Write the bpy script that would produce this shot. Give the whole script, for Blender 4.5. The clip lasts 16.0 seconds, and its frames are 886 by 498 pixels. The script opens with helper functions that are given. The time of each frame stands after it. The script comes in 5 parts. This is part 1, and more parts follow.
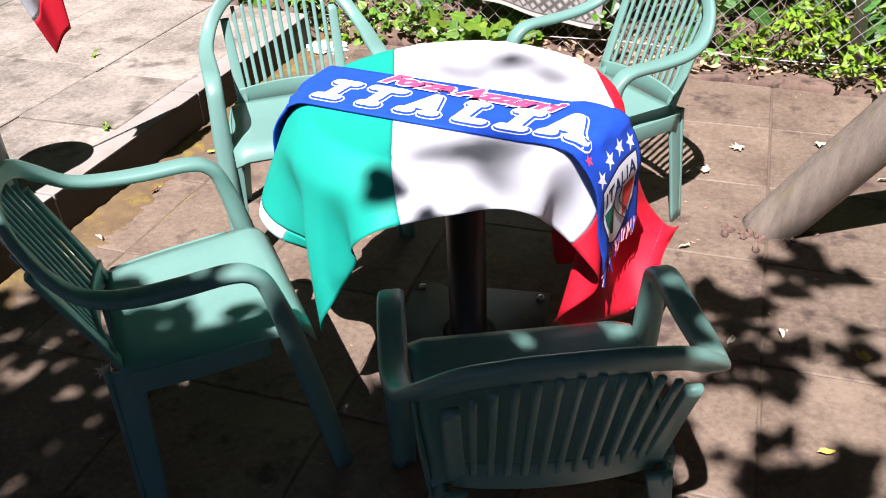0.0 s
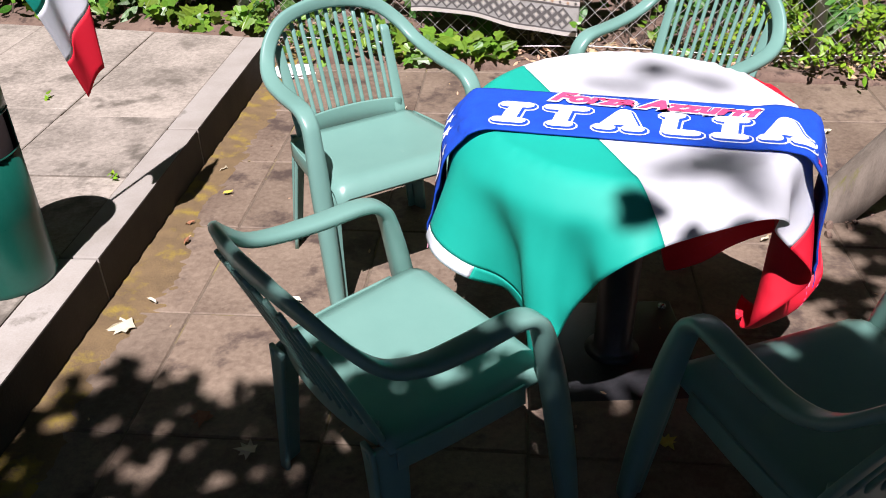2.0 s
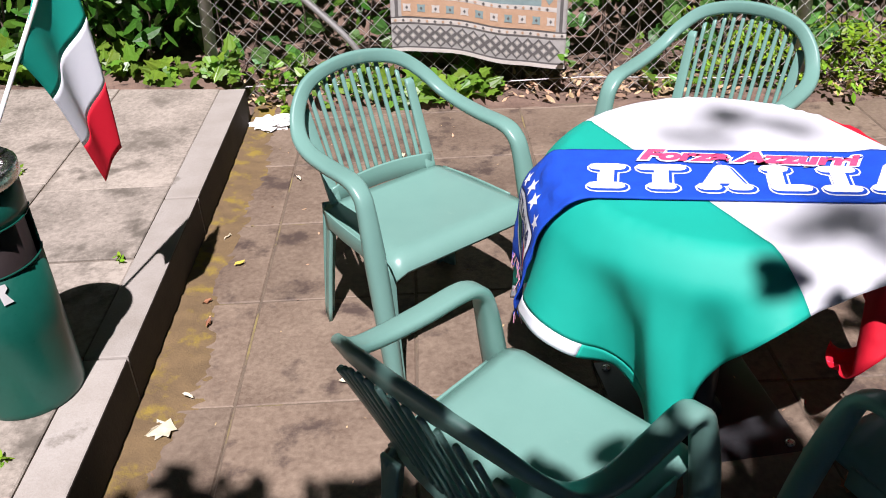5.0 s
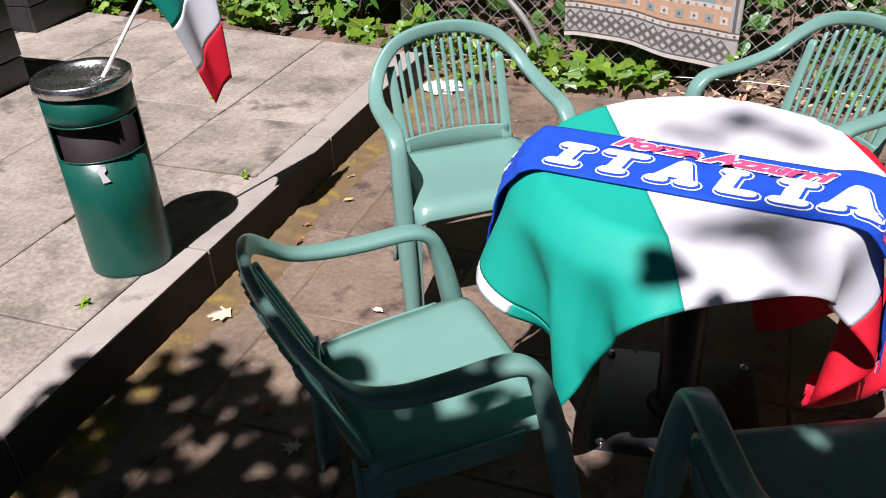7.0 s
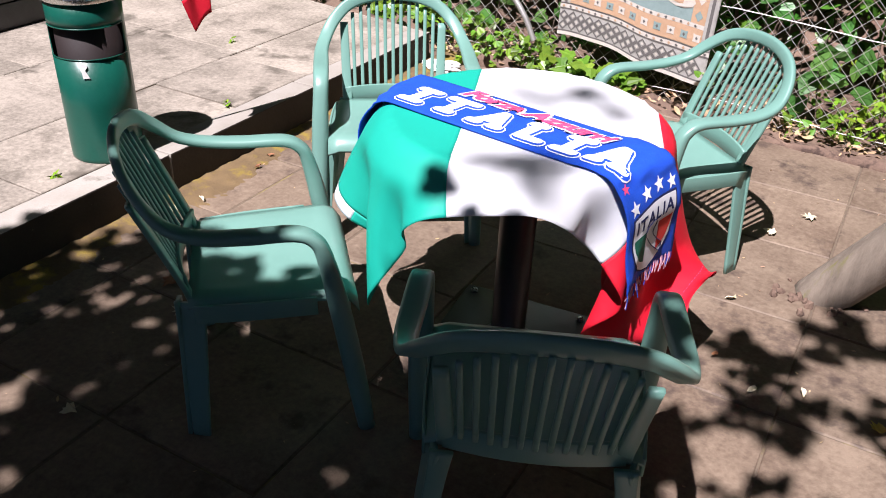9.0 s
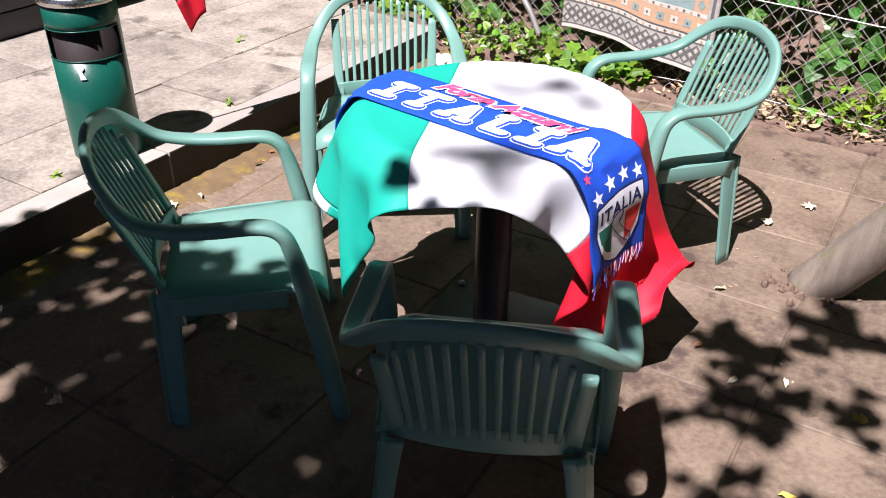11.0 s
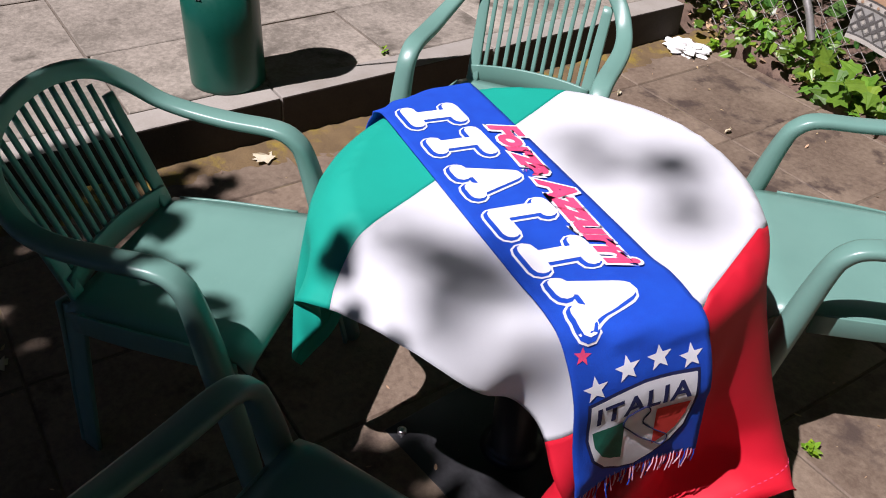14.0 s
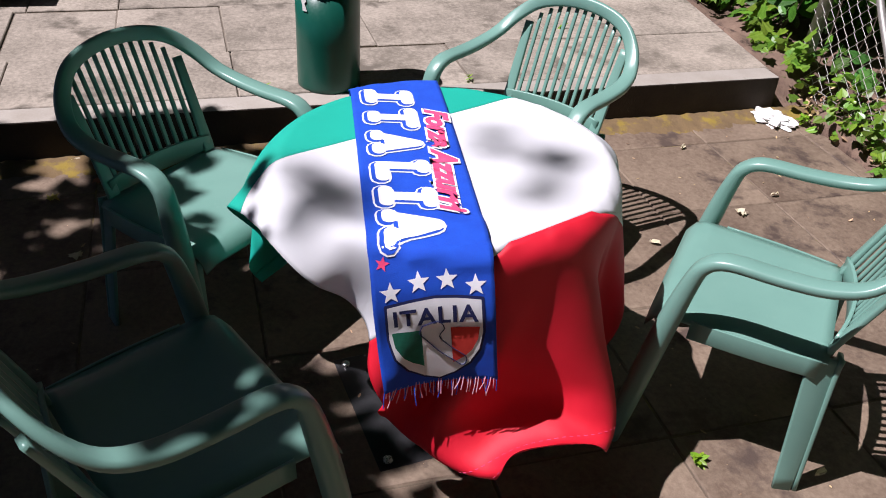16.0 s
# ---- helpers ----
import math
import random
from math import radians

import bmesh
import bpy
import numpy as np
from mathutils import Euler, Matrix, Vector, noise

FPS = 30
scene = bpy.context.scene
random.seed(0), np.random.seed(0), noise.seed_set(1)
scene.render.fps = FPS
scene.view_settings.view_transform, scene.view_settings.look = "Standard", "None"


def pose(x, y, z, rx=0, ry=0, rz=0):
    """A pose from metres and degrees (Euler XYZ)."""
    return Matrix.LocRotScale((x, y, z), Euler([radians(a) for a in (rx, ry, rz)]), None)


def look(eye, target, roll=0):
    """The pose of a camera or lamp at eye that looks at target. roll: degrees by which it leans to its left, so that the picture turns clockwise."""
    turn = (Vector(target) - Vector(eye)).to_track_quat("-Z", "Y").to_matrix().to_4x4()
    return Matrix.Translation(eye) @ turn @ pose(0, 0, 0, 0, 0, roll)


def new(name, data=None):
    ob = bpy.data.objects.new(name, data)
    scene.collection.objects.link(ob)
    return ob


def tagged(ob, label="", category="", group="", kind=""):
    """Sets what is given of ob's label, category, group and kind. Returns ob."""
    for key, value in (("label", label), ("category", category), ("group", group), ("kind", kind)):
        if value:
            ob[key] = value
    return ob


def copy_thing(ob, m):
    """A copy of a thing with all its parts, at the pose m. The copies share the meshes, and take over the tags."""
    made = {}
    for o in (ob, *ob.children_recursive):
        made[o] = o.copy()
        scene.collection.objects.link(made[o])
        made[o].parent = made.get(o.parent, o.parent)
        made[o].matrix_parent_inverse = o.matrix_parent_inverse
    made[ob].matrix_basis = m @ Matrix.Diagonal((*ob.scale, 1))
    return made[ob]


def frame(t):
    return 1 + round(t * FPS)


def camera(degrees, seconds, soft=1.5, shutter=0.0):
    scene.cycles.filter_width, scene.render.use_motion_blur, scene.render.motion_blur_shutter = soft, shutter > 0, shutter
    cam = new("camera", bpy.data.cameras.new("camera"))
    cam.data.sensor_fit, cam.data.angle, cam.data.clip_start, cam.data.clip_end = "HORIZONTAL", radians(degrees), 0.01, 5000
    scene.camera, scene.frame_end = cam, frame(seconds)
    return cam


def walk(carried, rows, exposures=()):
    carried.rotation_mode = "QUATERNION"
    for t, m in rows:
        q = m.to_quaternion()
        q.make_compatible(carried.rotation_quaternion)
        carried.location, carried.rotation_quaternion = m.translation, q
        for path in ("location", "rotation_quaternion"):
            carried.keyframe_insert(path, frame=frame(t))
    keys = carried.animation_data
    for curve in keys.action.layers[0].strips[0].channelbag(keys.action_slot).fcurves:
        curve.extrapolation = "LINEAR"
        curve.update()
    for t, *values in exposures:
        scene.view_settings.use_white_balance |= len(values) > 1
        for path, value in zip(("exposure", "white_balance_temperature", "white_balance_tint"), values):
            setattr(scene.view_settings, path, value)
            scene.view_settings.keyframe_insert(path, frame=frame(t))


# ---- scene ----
cam = camera(55.3, 16.0, 1.0)
METRES, EYE, TILT, LEAN, TURN = 5.5, 1.5, -33.0, 0.0, 0.0
PATH = [
    (0, (0.594, -1.783, 1.527), (0.014, -0.216, 0.427), -3.0),
    (0.5, (0.435, -1.795, 1.577), (-0.084, -0.227, 0.448), -4.0),
    (1, (0.211, -1.792, 1.608), (-0.202, -0.206, 0.462), -3.3),
    (1.5, (-0.073, -1.802, 1.56), (-0.347, -0.171, 0.435), -3.1),
    (2, (-0.274, -1.843, 1.525), (-0.444, -0.174, 0.435), -1.5),
    (2.5, (-0.43, -1.826, 1.535), (-0.504, -0.147, 0.451), -0.6),
    (3, (-0.516, -1.75, 1.528), (-0.614, -0.051, 0.477), -1.5),
    (3.5, (-0.666, -1.66, 1.553), (-0.701, 0.056, 0.526), -2.9),
    (3.7, (-0.667, -1.619, 1.572), (-0.631, 0.091, 0.535), -3.7),
    (5.8, (-0.639, -1.705, 1.581), (-0.697, -0.015, 0.514), 0.0),
    (6, (-0.493, -1.72, 1.607), (-0.686, -0.039, 0.541), -0.9),
    (6.5, (-0.23, -1.774, 1.598), (-0.659, -0.132, 0.54), -1.6),
    (7, (0.066, -1.767, 1.573), (-0.56, -0.188, 0.517), -3.4),
    (7.5, (0.373, -1.808, 1.599), (-0.377, -0.291, 0.533), -3.5),
    (8, (0.507, -1.845, 1.565), (-0.262, -0.328, 0.513), -1.8),
    (8.5, (0.591, -1.896, 1.542), (-0.148, -0.361, 0.495), 0.7),
    (9, (0.808, -1.927, 1.567), (-0.007, -0.423, 0.531), 2.7),
    (9.2, (0.861, -1.889, 1.549), (0.007, -0.403, 0.517), 3.2),
    (11.5, (0.973, -1.831, 1.576), (0.09, -0.376, 0.525), -0.1),
    (12, (0.852, -1.745, 1.542), (0.006, -0.28, 0.476), -0.3),
    (12.5, (0.654, -1.576, 1.563), (-0.18, -0.164, 0.419), 0.3),
    (13, (0.618, -1.395, 1.546), (-0.312, -0.074, 0.366), 1.8),
    (13.5, (0.805, -1.123, 1.552), (-0.314, -0.001, 0.333), 2.6),
    (14, (0.932, -0.886, 1.54), (-0.365, 0.029, 0.322), 3.7),
    (14.5, (1.105, -0.66, 1.576), (-0.392, 0.032, 0.444), 3.9),
    (15, (1.371, -0.534, 1.582), (-0.247, 0.003, 0.538), 4.5),
    (15.5, (1.566, -0.532, 1.619), (-0.042, 0.009, 0.561), 5.4),
    (16, (1.568, -0.507, 1.588), (-0.009, 0.008, 0.472), 4.2),
]
walk(cam, [(t, look(eye, target, roll)) for t, eye, target, roll in PATH],
     [(t, stops, 6120, 23) for t, stops in ((0, 1.2), (1.5, 0.8), (2.5, 0.92), (3.5, 0.76), (6, 0.74), (7, 0.67), (9, 1.06), (11.5, 1.16), (12.5, 1.02), (13.5, 0.52), (14.5, 0.32), (15.5, 0.42), (16, 0.56))])

# ---- light ----
SUN = Vector((0.030, 0.555, -1.0)).normalized()  # the way the sunlight goes
world = bpy.data.worlds.new("world")
scene.world = world
world.use_nodes = True
sky = world.node_tree.nodes.new("ShaderNodeTexSky")
sky.sky_type = "NISHITA"
sky.sun_disc = False
sky.air_density, sky.dust_density = 0.18, 0.1
sky.sun_elevation = math.asin(-SUN.z)
sky.sun_rotation = math.atan2(-SUN.x, -SUN.y)
world.node_tree.nodes["Background"].inputs[1].default_value = 0.05
world.node_tree.links.new(sky.outputs[0], world.node_tree.nodes["Background"].inputs[0])
sun_data = bpy.data.lights.new("sun", "SUN")
sun_data.energy, sun_data.angle, sun_data.color = 5.0, radians(0.53), (1.0, 0.965, 0.915)
sun = new("sun", sun_data)
sun.matrix_world = look((0, -4, 8), Vector((0, -4, 8)) + SUN)


# ---- materials ----
def nodes_of(name):
    m = bpy.data.materials.new(name)
    m.use_nodes = True
    nt = m.node_tree
    return m, nt, nt.nodes["Principled BSDF"]


def surface(name, c1, c2, rough=0.6, scale=8.0, fine=60.0, bump=0.1, metal=0.0, spots=None, spot_scale=3.0, spot_at=0.6,
            vary=0.0, spec=0.5, island=False, stretch=(1, 1, 1), fine_mix=0.35, trans=0.0, span=(0.32, 0.68)):
    """Two colours mixed by coarse and fine noise, optional spots of a third, relief, and a shift of brightness per piece."""
    m, nt, bs = nodes_of(name)
    N, L = nt.nodes.new, nt.links.new
    geo = N("ShaderNodeTexCoord")
    mp = N("ShaderNodeMapping")
    mp.inputs["Scale"].default_value = stretch
    L(geo.outputs["Object"], mp.inputs[0])
    info = N("ShaderNodeObjectInfo")
    off = N("ShaderNodeVectorMath")
    off.operation = "MULTIPLY_ADD"
    comb = N("ShaderNodeCombineXYZ")
    for k in range(3):
        L(info.outputs["Random"], comb.inputs[k])
    L(comb.outputs[0], off.inputs[0])
    off.inputs[1].default_value = (37, 53, 71)
    L(mp.outputs[0], off.inputs[2])

    def noise_node(sc, detail, rgh=0.6):
        n = N("ShaderNodeTexNoise")
        n.inputs["Scale"].default_value, n.inputs["Detail"].default_value, n.inputs["Roughness"].default_value = sc, detail, rgh
        L(off.outputs[0], n.inputs["Vector"])
        return n
    big, small = noise_node(scale, 5), noise_node(fine, 3, 0.7)
    mixf = N("ShaderNodeMix")
    mixf.inputs[0].default_value = fine_mix
    L(big.outputs[0], mixf.inputs[2])
    L(small.outputs[0], mixf.inputs[3])
    ramp = N("ShaderNodeMapRange")
    ramp.inputs[1].default_value, ramp.inputs[2].default_value = span
    L(mixf.outputs[0], ramp.inputs[0])
    col = N("ShaderNodeMix")
    col.data_type = "RGBA"
    col.inputs[6].default_value, col.inputs[7].default_value = (*c1, 1), (*c2, 1)
    L(ramp.outputs[0], col.inputs[0])
    out = col.outputs[2]
    if spots:
        sp = noise_node(spot_scale, 6, 0.65)
        r2 = N("ShaderNodeMapRange")
        r2.inputs[1].default_value, r2.inputs[2].default_value = spot_at, spot_at + 0.1
        L(sp.outputs[0], r2.inputs[0])
        c3 = N("ShaderNodeMix")
        c3.data_type = "RGBA"
        L(r2.outputs[0], c3.inputs[0])
        L(out, c3.inputs[6])
        c3.inputs[7].default_value = (*spots, 1)
        out = c3.outputs[2]
    if vary:
        src = N("ShaderNodeNewGeometry").outputs["Random Per Island"] if island else info.outputs["Random"]
        mr = N("ShaderNodeMapRange")
        mr.inputs[3].default_value, mr.inputs[4].default_value = 1 - vary, 1 + vary
        L(src, mr.inputs[0])
        hsv = N("ShaderNodeHueSaturation")
        L(mr.outputs[0], hsv.inputs["Value"])
        L(out, hsv.inputs["Color"])
        if island:
            mh = N("ShaderNodeMapRange")
            mh.inputs[3].default_value, mh.inputs[4].default_value = 0.475, 0.52
            mul = N("ShaderNodeMath")
            mul.operation = "MULTIPLY"
            mul.inputs[1].default_value = 7.31
            fr = N("ShaderNodeMath")
            fr.operation = "FRACT"
            L(src, mul.inputs[0])
            L(mul.outputs[0], fr.inputs[0])
            L(fr.outputs[0], mh.inputs[0])
            L(mh.outputs[0], hsv.inputs["Hue"])
        out = hsv.outputs[0]
    L(out, bs.inputs["Base Color"])
    rr = N("ShaderNodeMapRange")
    rr.inputs[3].default_value, rr.inputs[4].default_value = max(rough - 0.1, 0.02), min(rough + 0.1, 1)
    L(small.outputs[0], rr.inputs[0])
    L(rr.outputs[0], bs.inputs["Roughness"])
    bs.inputs["Metallic"].default_value = metal
    bs.inputs["Specular IOR Level"].default_value = spec
    if bump:
        b = N("ShaderNodeBump")
        b.inputs["Strength"].default_value, b.inputs["Distance"].default_value = bump, 0.01
        L(mixf.outputs[0], b.inputs["Height"])
        L(b.outputs[0], bs.inputs["Normal"])
    if trans:
        tr = N("ShaderNodeBsdfTranslucent")
        L(out, tr.inputs[0])
        ms = N("ShaderNodeMixShader")
        ms.inputs[0].default_value = trans
        L(bs.outputs[0], ms.inputs[1])
        L(tr.outputs[0], ms.inputs[2])
        L(ms.outputs[0], nt.nodes["Material Output"].inputs[0])
    return m


M_PAVE = surface("paving", (0.112, 0.076, 0.051), (0.222, 0.166, 0.116), 0.72, 2.6, 55, 0.5, span=(0.38, 0.62), vary=0.12, fine_mix=0.42, spots=(0.066, 0.044, 0.033), spot_scale=5, spot_at=0.56)
M_JOINT = surface("joint_dirt", (0.085, 0.063, 0.045), (0.16, 0.12, 0.08), 0.95, 9, 120, 0.5, spots=(0.21, 0.165, 0.06), spot_scale=3, spot_at=0.55)
M_SLAB = surface("terrace_slab", (0.165, 0.142, 0.112), (0.345, 0.30, 0.245), 0.85, 2.8, 55, 0.6, span=(0.39, 0.61), vary=0.10, spots=(0.115, 0.098, 0.076), spot_scale=3.8, spot_at=0.545, fine_mix=0.45)
M_TJOINT = surface("terrace_joint", (0.10, 0.08, 0.06), (0.21, 0.175, 0.135), 0.95, 7, 120, 0.5)
M_KERB = surface("kerb_stone", (0.27, 0.24, 0.20), (0.37, 0.34, 0.30), 0.85, 6, 150, 0.35, vary=0.06, spots=(0.17, 0.15, 0.12), spot_scale=6, spot_at=0.6)
# the kerb's sun-averted face: its shade is put into a near-black colour, specks stay pale
M_KERBSHADE = surface("kerb_face_shaded", (0.022, 0.016, 0.012), (0.055, 0.041, 0.03), 0.9, 5, 90, 0.4, spots=(0.2, 0.17, 0.13), spot_scale=14, spot_at=0.68)
M_MOSS = surface("moss", (0.11, 0.072, 0.035), (0.19, 0.125, 0.055), 1.0, 11, 160, 0.8, spots=(0.235, 0.165, 0.026), spot_scale=8, spot_at=0.52)
M_SOIL = surface("soil", (0.09, 0.055, 0.04), (0.21, 0.14, 0.10), 0.95, 7, 70, 1.0, spots=(0.05, 0.03, 0.022), spot_scale=11, spot_at=0.55)
M_GREEN = surface("green_plastic", (0.135, 0.27, 0.225), (0.155, 0.30, 0.25), 0.34, 5, 240, 0.03, spots=(0.18, 0.31, 0.255), spot_scale=13, spot_at=0.66, fine_mix=0.2)
M_BIN = surface("bin_paint", (0.002, 0.062, 0.042), (0.004, 0.085, 0.058), 0.32, 5, 90, 0.04, spots=(0.05, 0.14, 0.11), spot_scale=26, spot_at=0.70)
M_STEEL = surface("steel", (0.55, 0.54, 0.52), (0.72, 0.71, 0.69), 0.28, 12, 150, 0.05, metal=1.0)
M_DARK = surface("dark_metal", (0.012, 0.012, 0.013), (0.03, 0.03, 0.032), 0.35, 9, 120, 0.08)
# near-black, so that a surface just behind the slot looks like an unlit hollow
M_BLACK = surface("unlit_inside", (0.009, 0.004, 0.004), (0.016, 0.007, 0.006), 0.7, 9, 120, 0.05)
M_GALV = surface("galvanised", (0.30, 0.29, 0.27), (0.42, 0.41, 0.39), 0.5, 12, 100, 0.1, metal=0.6)
M_WIRE = surface("fence_wire", (0.34, 0.32, 0.29), (0.5, 0.48, 0.45), 0.55, 12, 100, 0.0, metal=0.5)
M_WOOD = surface("weathered_timber", (0.13, 0.105, 0.08), (0.26, 0.215, 0.165), 0.85, 5, 60, 0.5, stretch=(6, 6, 0.7), spots=(0.17, 0.16, 0.05), spot_scale=3, spot_at=0.6)
M_BARK = surface("bark", (0.07, 0.05, 0.035), (0.16, 0.12, 0.09), 0.95, 6, 40, 1.0, stretch=(3, 3, 0.6))
M_WHITE = surface("white_plastic", (0.72, 0.71, 0.68), (0.8, 0.79, 0.76), 0.5, 9, 90, 0.05)
M_PAPER = surface("crumpled_tissue", (0.72, 0.71, 0.69), (0.82, 0.82, 0.8), 0.9, 12, 60, 0.4)
M_FLAGG = surface("flag_green", (0.0, 0.41, 0.30), (0.0, 0.46, 0.34), 0.62, 9, 700, 0.16, trans=0.22, fine_mix=0.3)
M_FLAGW = surface("flag_white", (0.76, 0.77, 0.80), (0.82, 0.83, 0.85), 0.62, 9, 700, 0.16, trans=0.22, fine_mix=0.3)
M_FLAGR = surface("flag_red", (0.68, 0.008, 0.025), (0.76, 0.012, 0.035), 0.62, 9, 700, 0.16, trans=0.22, fine_mix=0.3)
M_BLUE = surface("scarf_blue", (0.0, 0.045, 0.42), (0.002, 0.075, 0.55), 0.85, 30, 500, 0.4, fine_mix=0.5)
M_SWHITE = surface("scarf_white", (0.74, 0.75, 0.80), (0.84, 0.84, 0.87), 0.9, 30, 500, 0.3, fine_mix=0.5)
M_SPINK = surface("scarf_pink", (0.68, 0.035, 0.13), (0.8, 0.09, 0.22), 0.9, 30, 500, 0.3, fine_mix=0.5)
M_FRINGE = surface("scarf_fringe", (0.62, 0.20, 0.30), (0.75, 0.50, 0.58), 0.9, 30, 500, 0.3, fine_mix=0.5)
M_SNAVY = surface("scarf_navy", (0.004, 0.008, 0.06), (0.01, 0.016, 0.10), 0.9, 30, 500, 0.3)
M_SGREEN = surface("scarf_green", (0.0, 0.10, 0.06), (0.004, 0.15, 0.09), 0.9, 60, 500, 0.3)
M_SRED = surface("scarf_red", (0.6, 0.03, 0.02), (0.7, 0.05, 0.03), 0.9, 60, 500, 0.3)
M_IVY = surface("ivy_leaf", (0.08, 0.18, 0.015), (0.17, 0.31, 0.03), 0.38, 9, 60, 0.1, vary=0.45, island=True, trans=0.3)
M_LAUREL = surface("laurel_leaf", (0.03, 0.10, 0.012), (0.07, 0.19, 0.02), 0.25, 9, 60, 0.1, vary=0.5, island=True, trans=0.25)
M_BIND = surface("bindweed_leaf", (0.06, 0.17, 0.03), (0.10, 0.24, 0.05), 0.4, 9, 60, 0.1, vary=0.35, island=True, trans=0.3)
M_FERN = surface("fern_leaf", (0.13, 0.26, 0.01), (0.24, 0.40, 0.02), 0.45, 9, 60, 0.1, vary=0.35, island=True, trans=0.3)
M_TREE = surface("tree_leaf", (0.05, 0.12, 0.02), (0.08, 0.17, 0.03), 0.45, 9, 60, 0.1, vary=0.3, island=True, trans=0.06)
M_LITTER = surface("dry_leaf", (0.30, 0.19, 0.10), (0.50, 0.36, 0.21), 0.85, 30, 90, 0.2, vary=0.55, island=True, trans=0.1)
M_PETAL = surface("pale_leaf", (0.55, 0.47, 0.30), (0.72, 0.66, 0.50), 0.8, 30, 90, 0.2, vary=0.2)
M_YLEAF = surface("yellow_leaf", (0.45, 0.36, 0.04), (0.62, 0.5, 0.10), 0.8, 30, 90, 0.2, vary=0.2)
M_BLEAF = surface("brown_leaf", (0.28, 0.11, 0.05), (0.42, 0.2, 0.1), 0.8, 30, 90, 0.2, vary=0.25)
M_BRICK = surface("dark_brick", (0.10, 0.06, 0.045), (0.17, 0.10, 0.075), 0.9, 4, 60, 0.4)
M_RUGBASE = surface("rug_grey", (0.34, 0.33, 0.30), (0.44, 0.43, 0.40), 0.95, 40, 400, 0.5, fine_mix=0.5)
M_RUGTEAL = surface("rug_teal", (0.20, 0.29, 0.28), (0.27, 0.36, 0.35), 0.95, 40, 400, 0.5, fine_mix=0.5)
M_RUGPEACH = surface("rug_peach", (0.46, 0.29, 0.17), (0.56, 0.37, 0.24), 0.95, 40, 400, 0.5, fine_mix=0.5)
M_RUGCREAM = surface("rug_cream", (0.52, 0.48, 0.42), (0.62, 0.59, 0.53), 0.95, 40, 400, 0.5, fine_mix=0.5)
M_RUGDARK = surface("rug_charcoal", (0.10, 0.095, 0.09), (0.16, 0.15, 0.14), 0.95, 40, 400, 0.5, fine_mix=0.5)


# ---- mesh tools ----
def mesh_from(name, verts, faces, smooth=False):
    me = bpy.data.meshes.new(name)
    me.from_pydata([tuple(v) for v in verts], [], [tuple(int(i) for i in f) for f in faces])
    if smooth:
        me.polygons.foreach_set("use_smooth", [True] * len(me.polygons))
    me.update()
    return me


def put_mesh(name, me, mat, parent=None, label="", m=None):
    if not me.materials:
        me.materials.append(mat)
    ob = new(name, me)
    if m is not None:
        ob.matrix_basis = m
    if parent is not None:
        ob.parent = parent
    return tagged(ob, label)


def part(name, bm, mat, parent=None, label="", m=None, smooth=True):
    me = bpy.data.meshes.new(name)
    bmesh.ops.recalc_face_normals(bm, faces=bm.faces)
    bm.to_mesh(me)
    bm.free()
    if smooth:
        me.polygons.foreach_set("use_smooth", [True] * len(me.polygons))
    return put_mesh(name, me, mat, parent, label, m)


def thing(name, label, category, m=None, group="", kind=""):
    e = new(name)
    e.empty_display_size = 0.1
    if m is not None:
        e.matrix_basis = m
    return tagged(e, label, category, group, kind)


def box_bm(sx, sy, sz, bevel=0.0, base=True, segs=2):
    bm = bmesh.new()
    bmesh.ops.create_cube(bm, size=1.0, matrix=Matrix.Translation((0, 0, sz / 2 if base else 0)) @ Matrix.Diagonal((sx, sy, sz, 1)))
    if bevel:
        bmesh.ops.bevel(bm, geom=bm.edges[:], offset=bevel, segments=segs, affect="EDGES", profile=0.6)
    return bm


def lathe_bm(profile, segs=40, closed=True):
    """A turned shape from (radius, height) pairs."""
    bm = bmesh.new()
    rings = []
    for r, z in profile:
        rings.append([bm.verts.new((r * math.cos(2 * math.pi * k / segs), r * math.sin(2 * math.pi * k / segs), z)) for k in range(segs)])
    for a, b in zip(rings, rings[1:]):
        for k in range(segs):
            bm.faces.new((a[k], a[(k + 1) % segs], b[(k + 1) % segs], b[k]))
    if closed:
        bm.faces.new(rings[0][::-1])
        bm.faces.new(rings[-1])
    return bm


def spline(points, n):
    """n points along a Catmull-Rom curve through rows of numbers."""
    P = np.array(points, float)
    P = np.vstack([2 * P[0] - P[1], P, 2 * P[-1] - P[-2]])
    out = []
    for u in np.linspace(0, len(P) - 3 - 1e-9, n):
        i, t = int(u), u - int(u)
        a, b, c, d = P[i:i + 4]
        out.append(0.5 * (2 * b + (c - a) * t + (2 * a - 5 * b + 4 * c - d) * t * t + (3 * b - a - 3 * c + d) * t ** 3))
    return np.array(out)


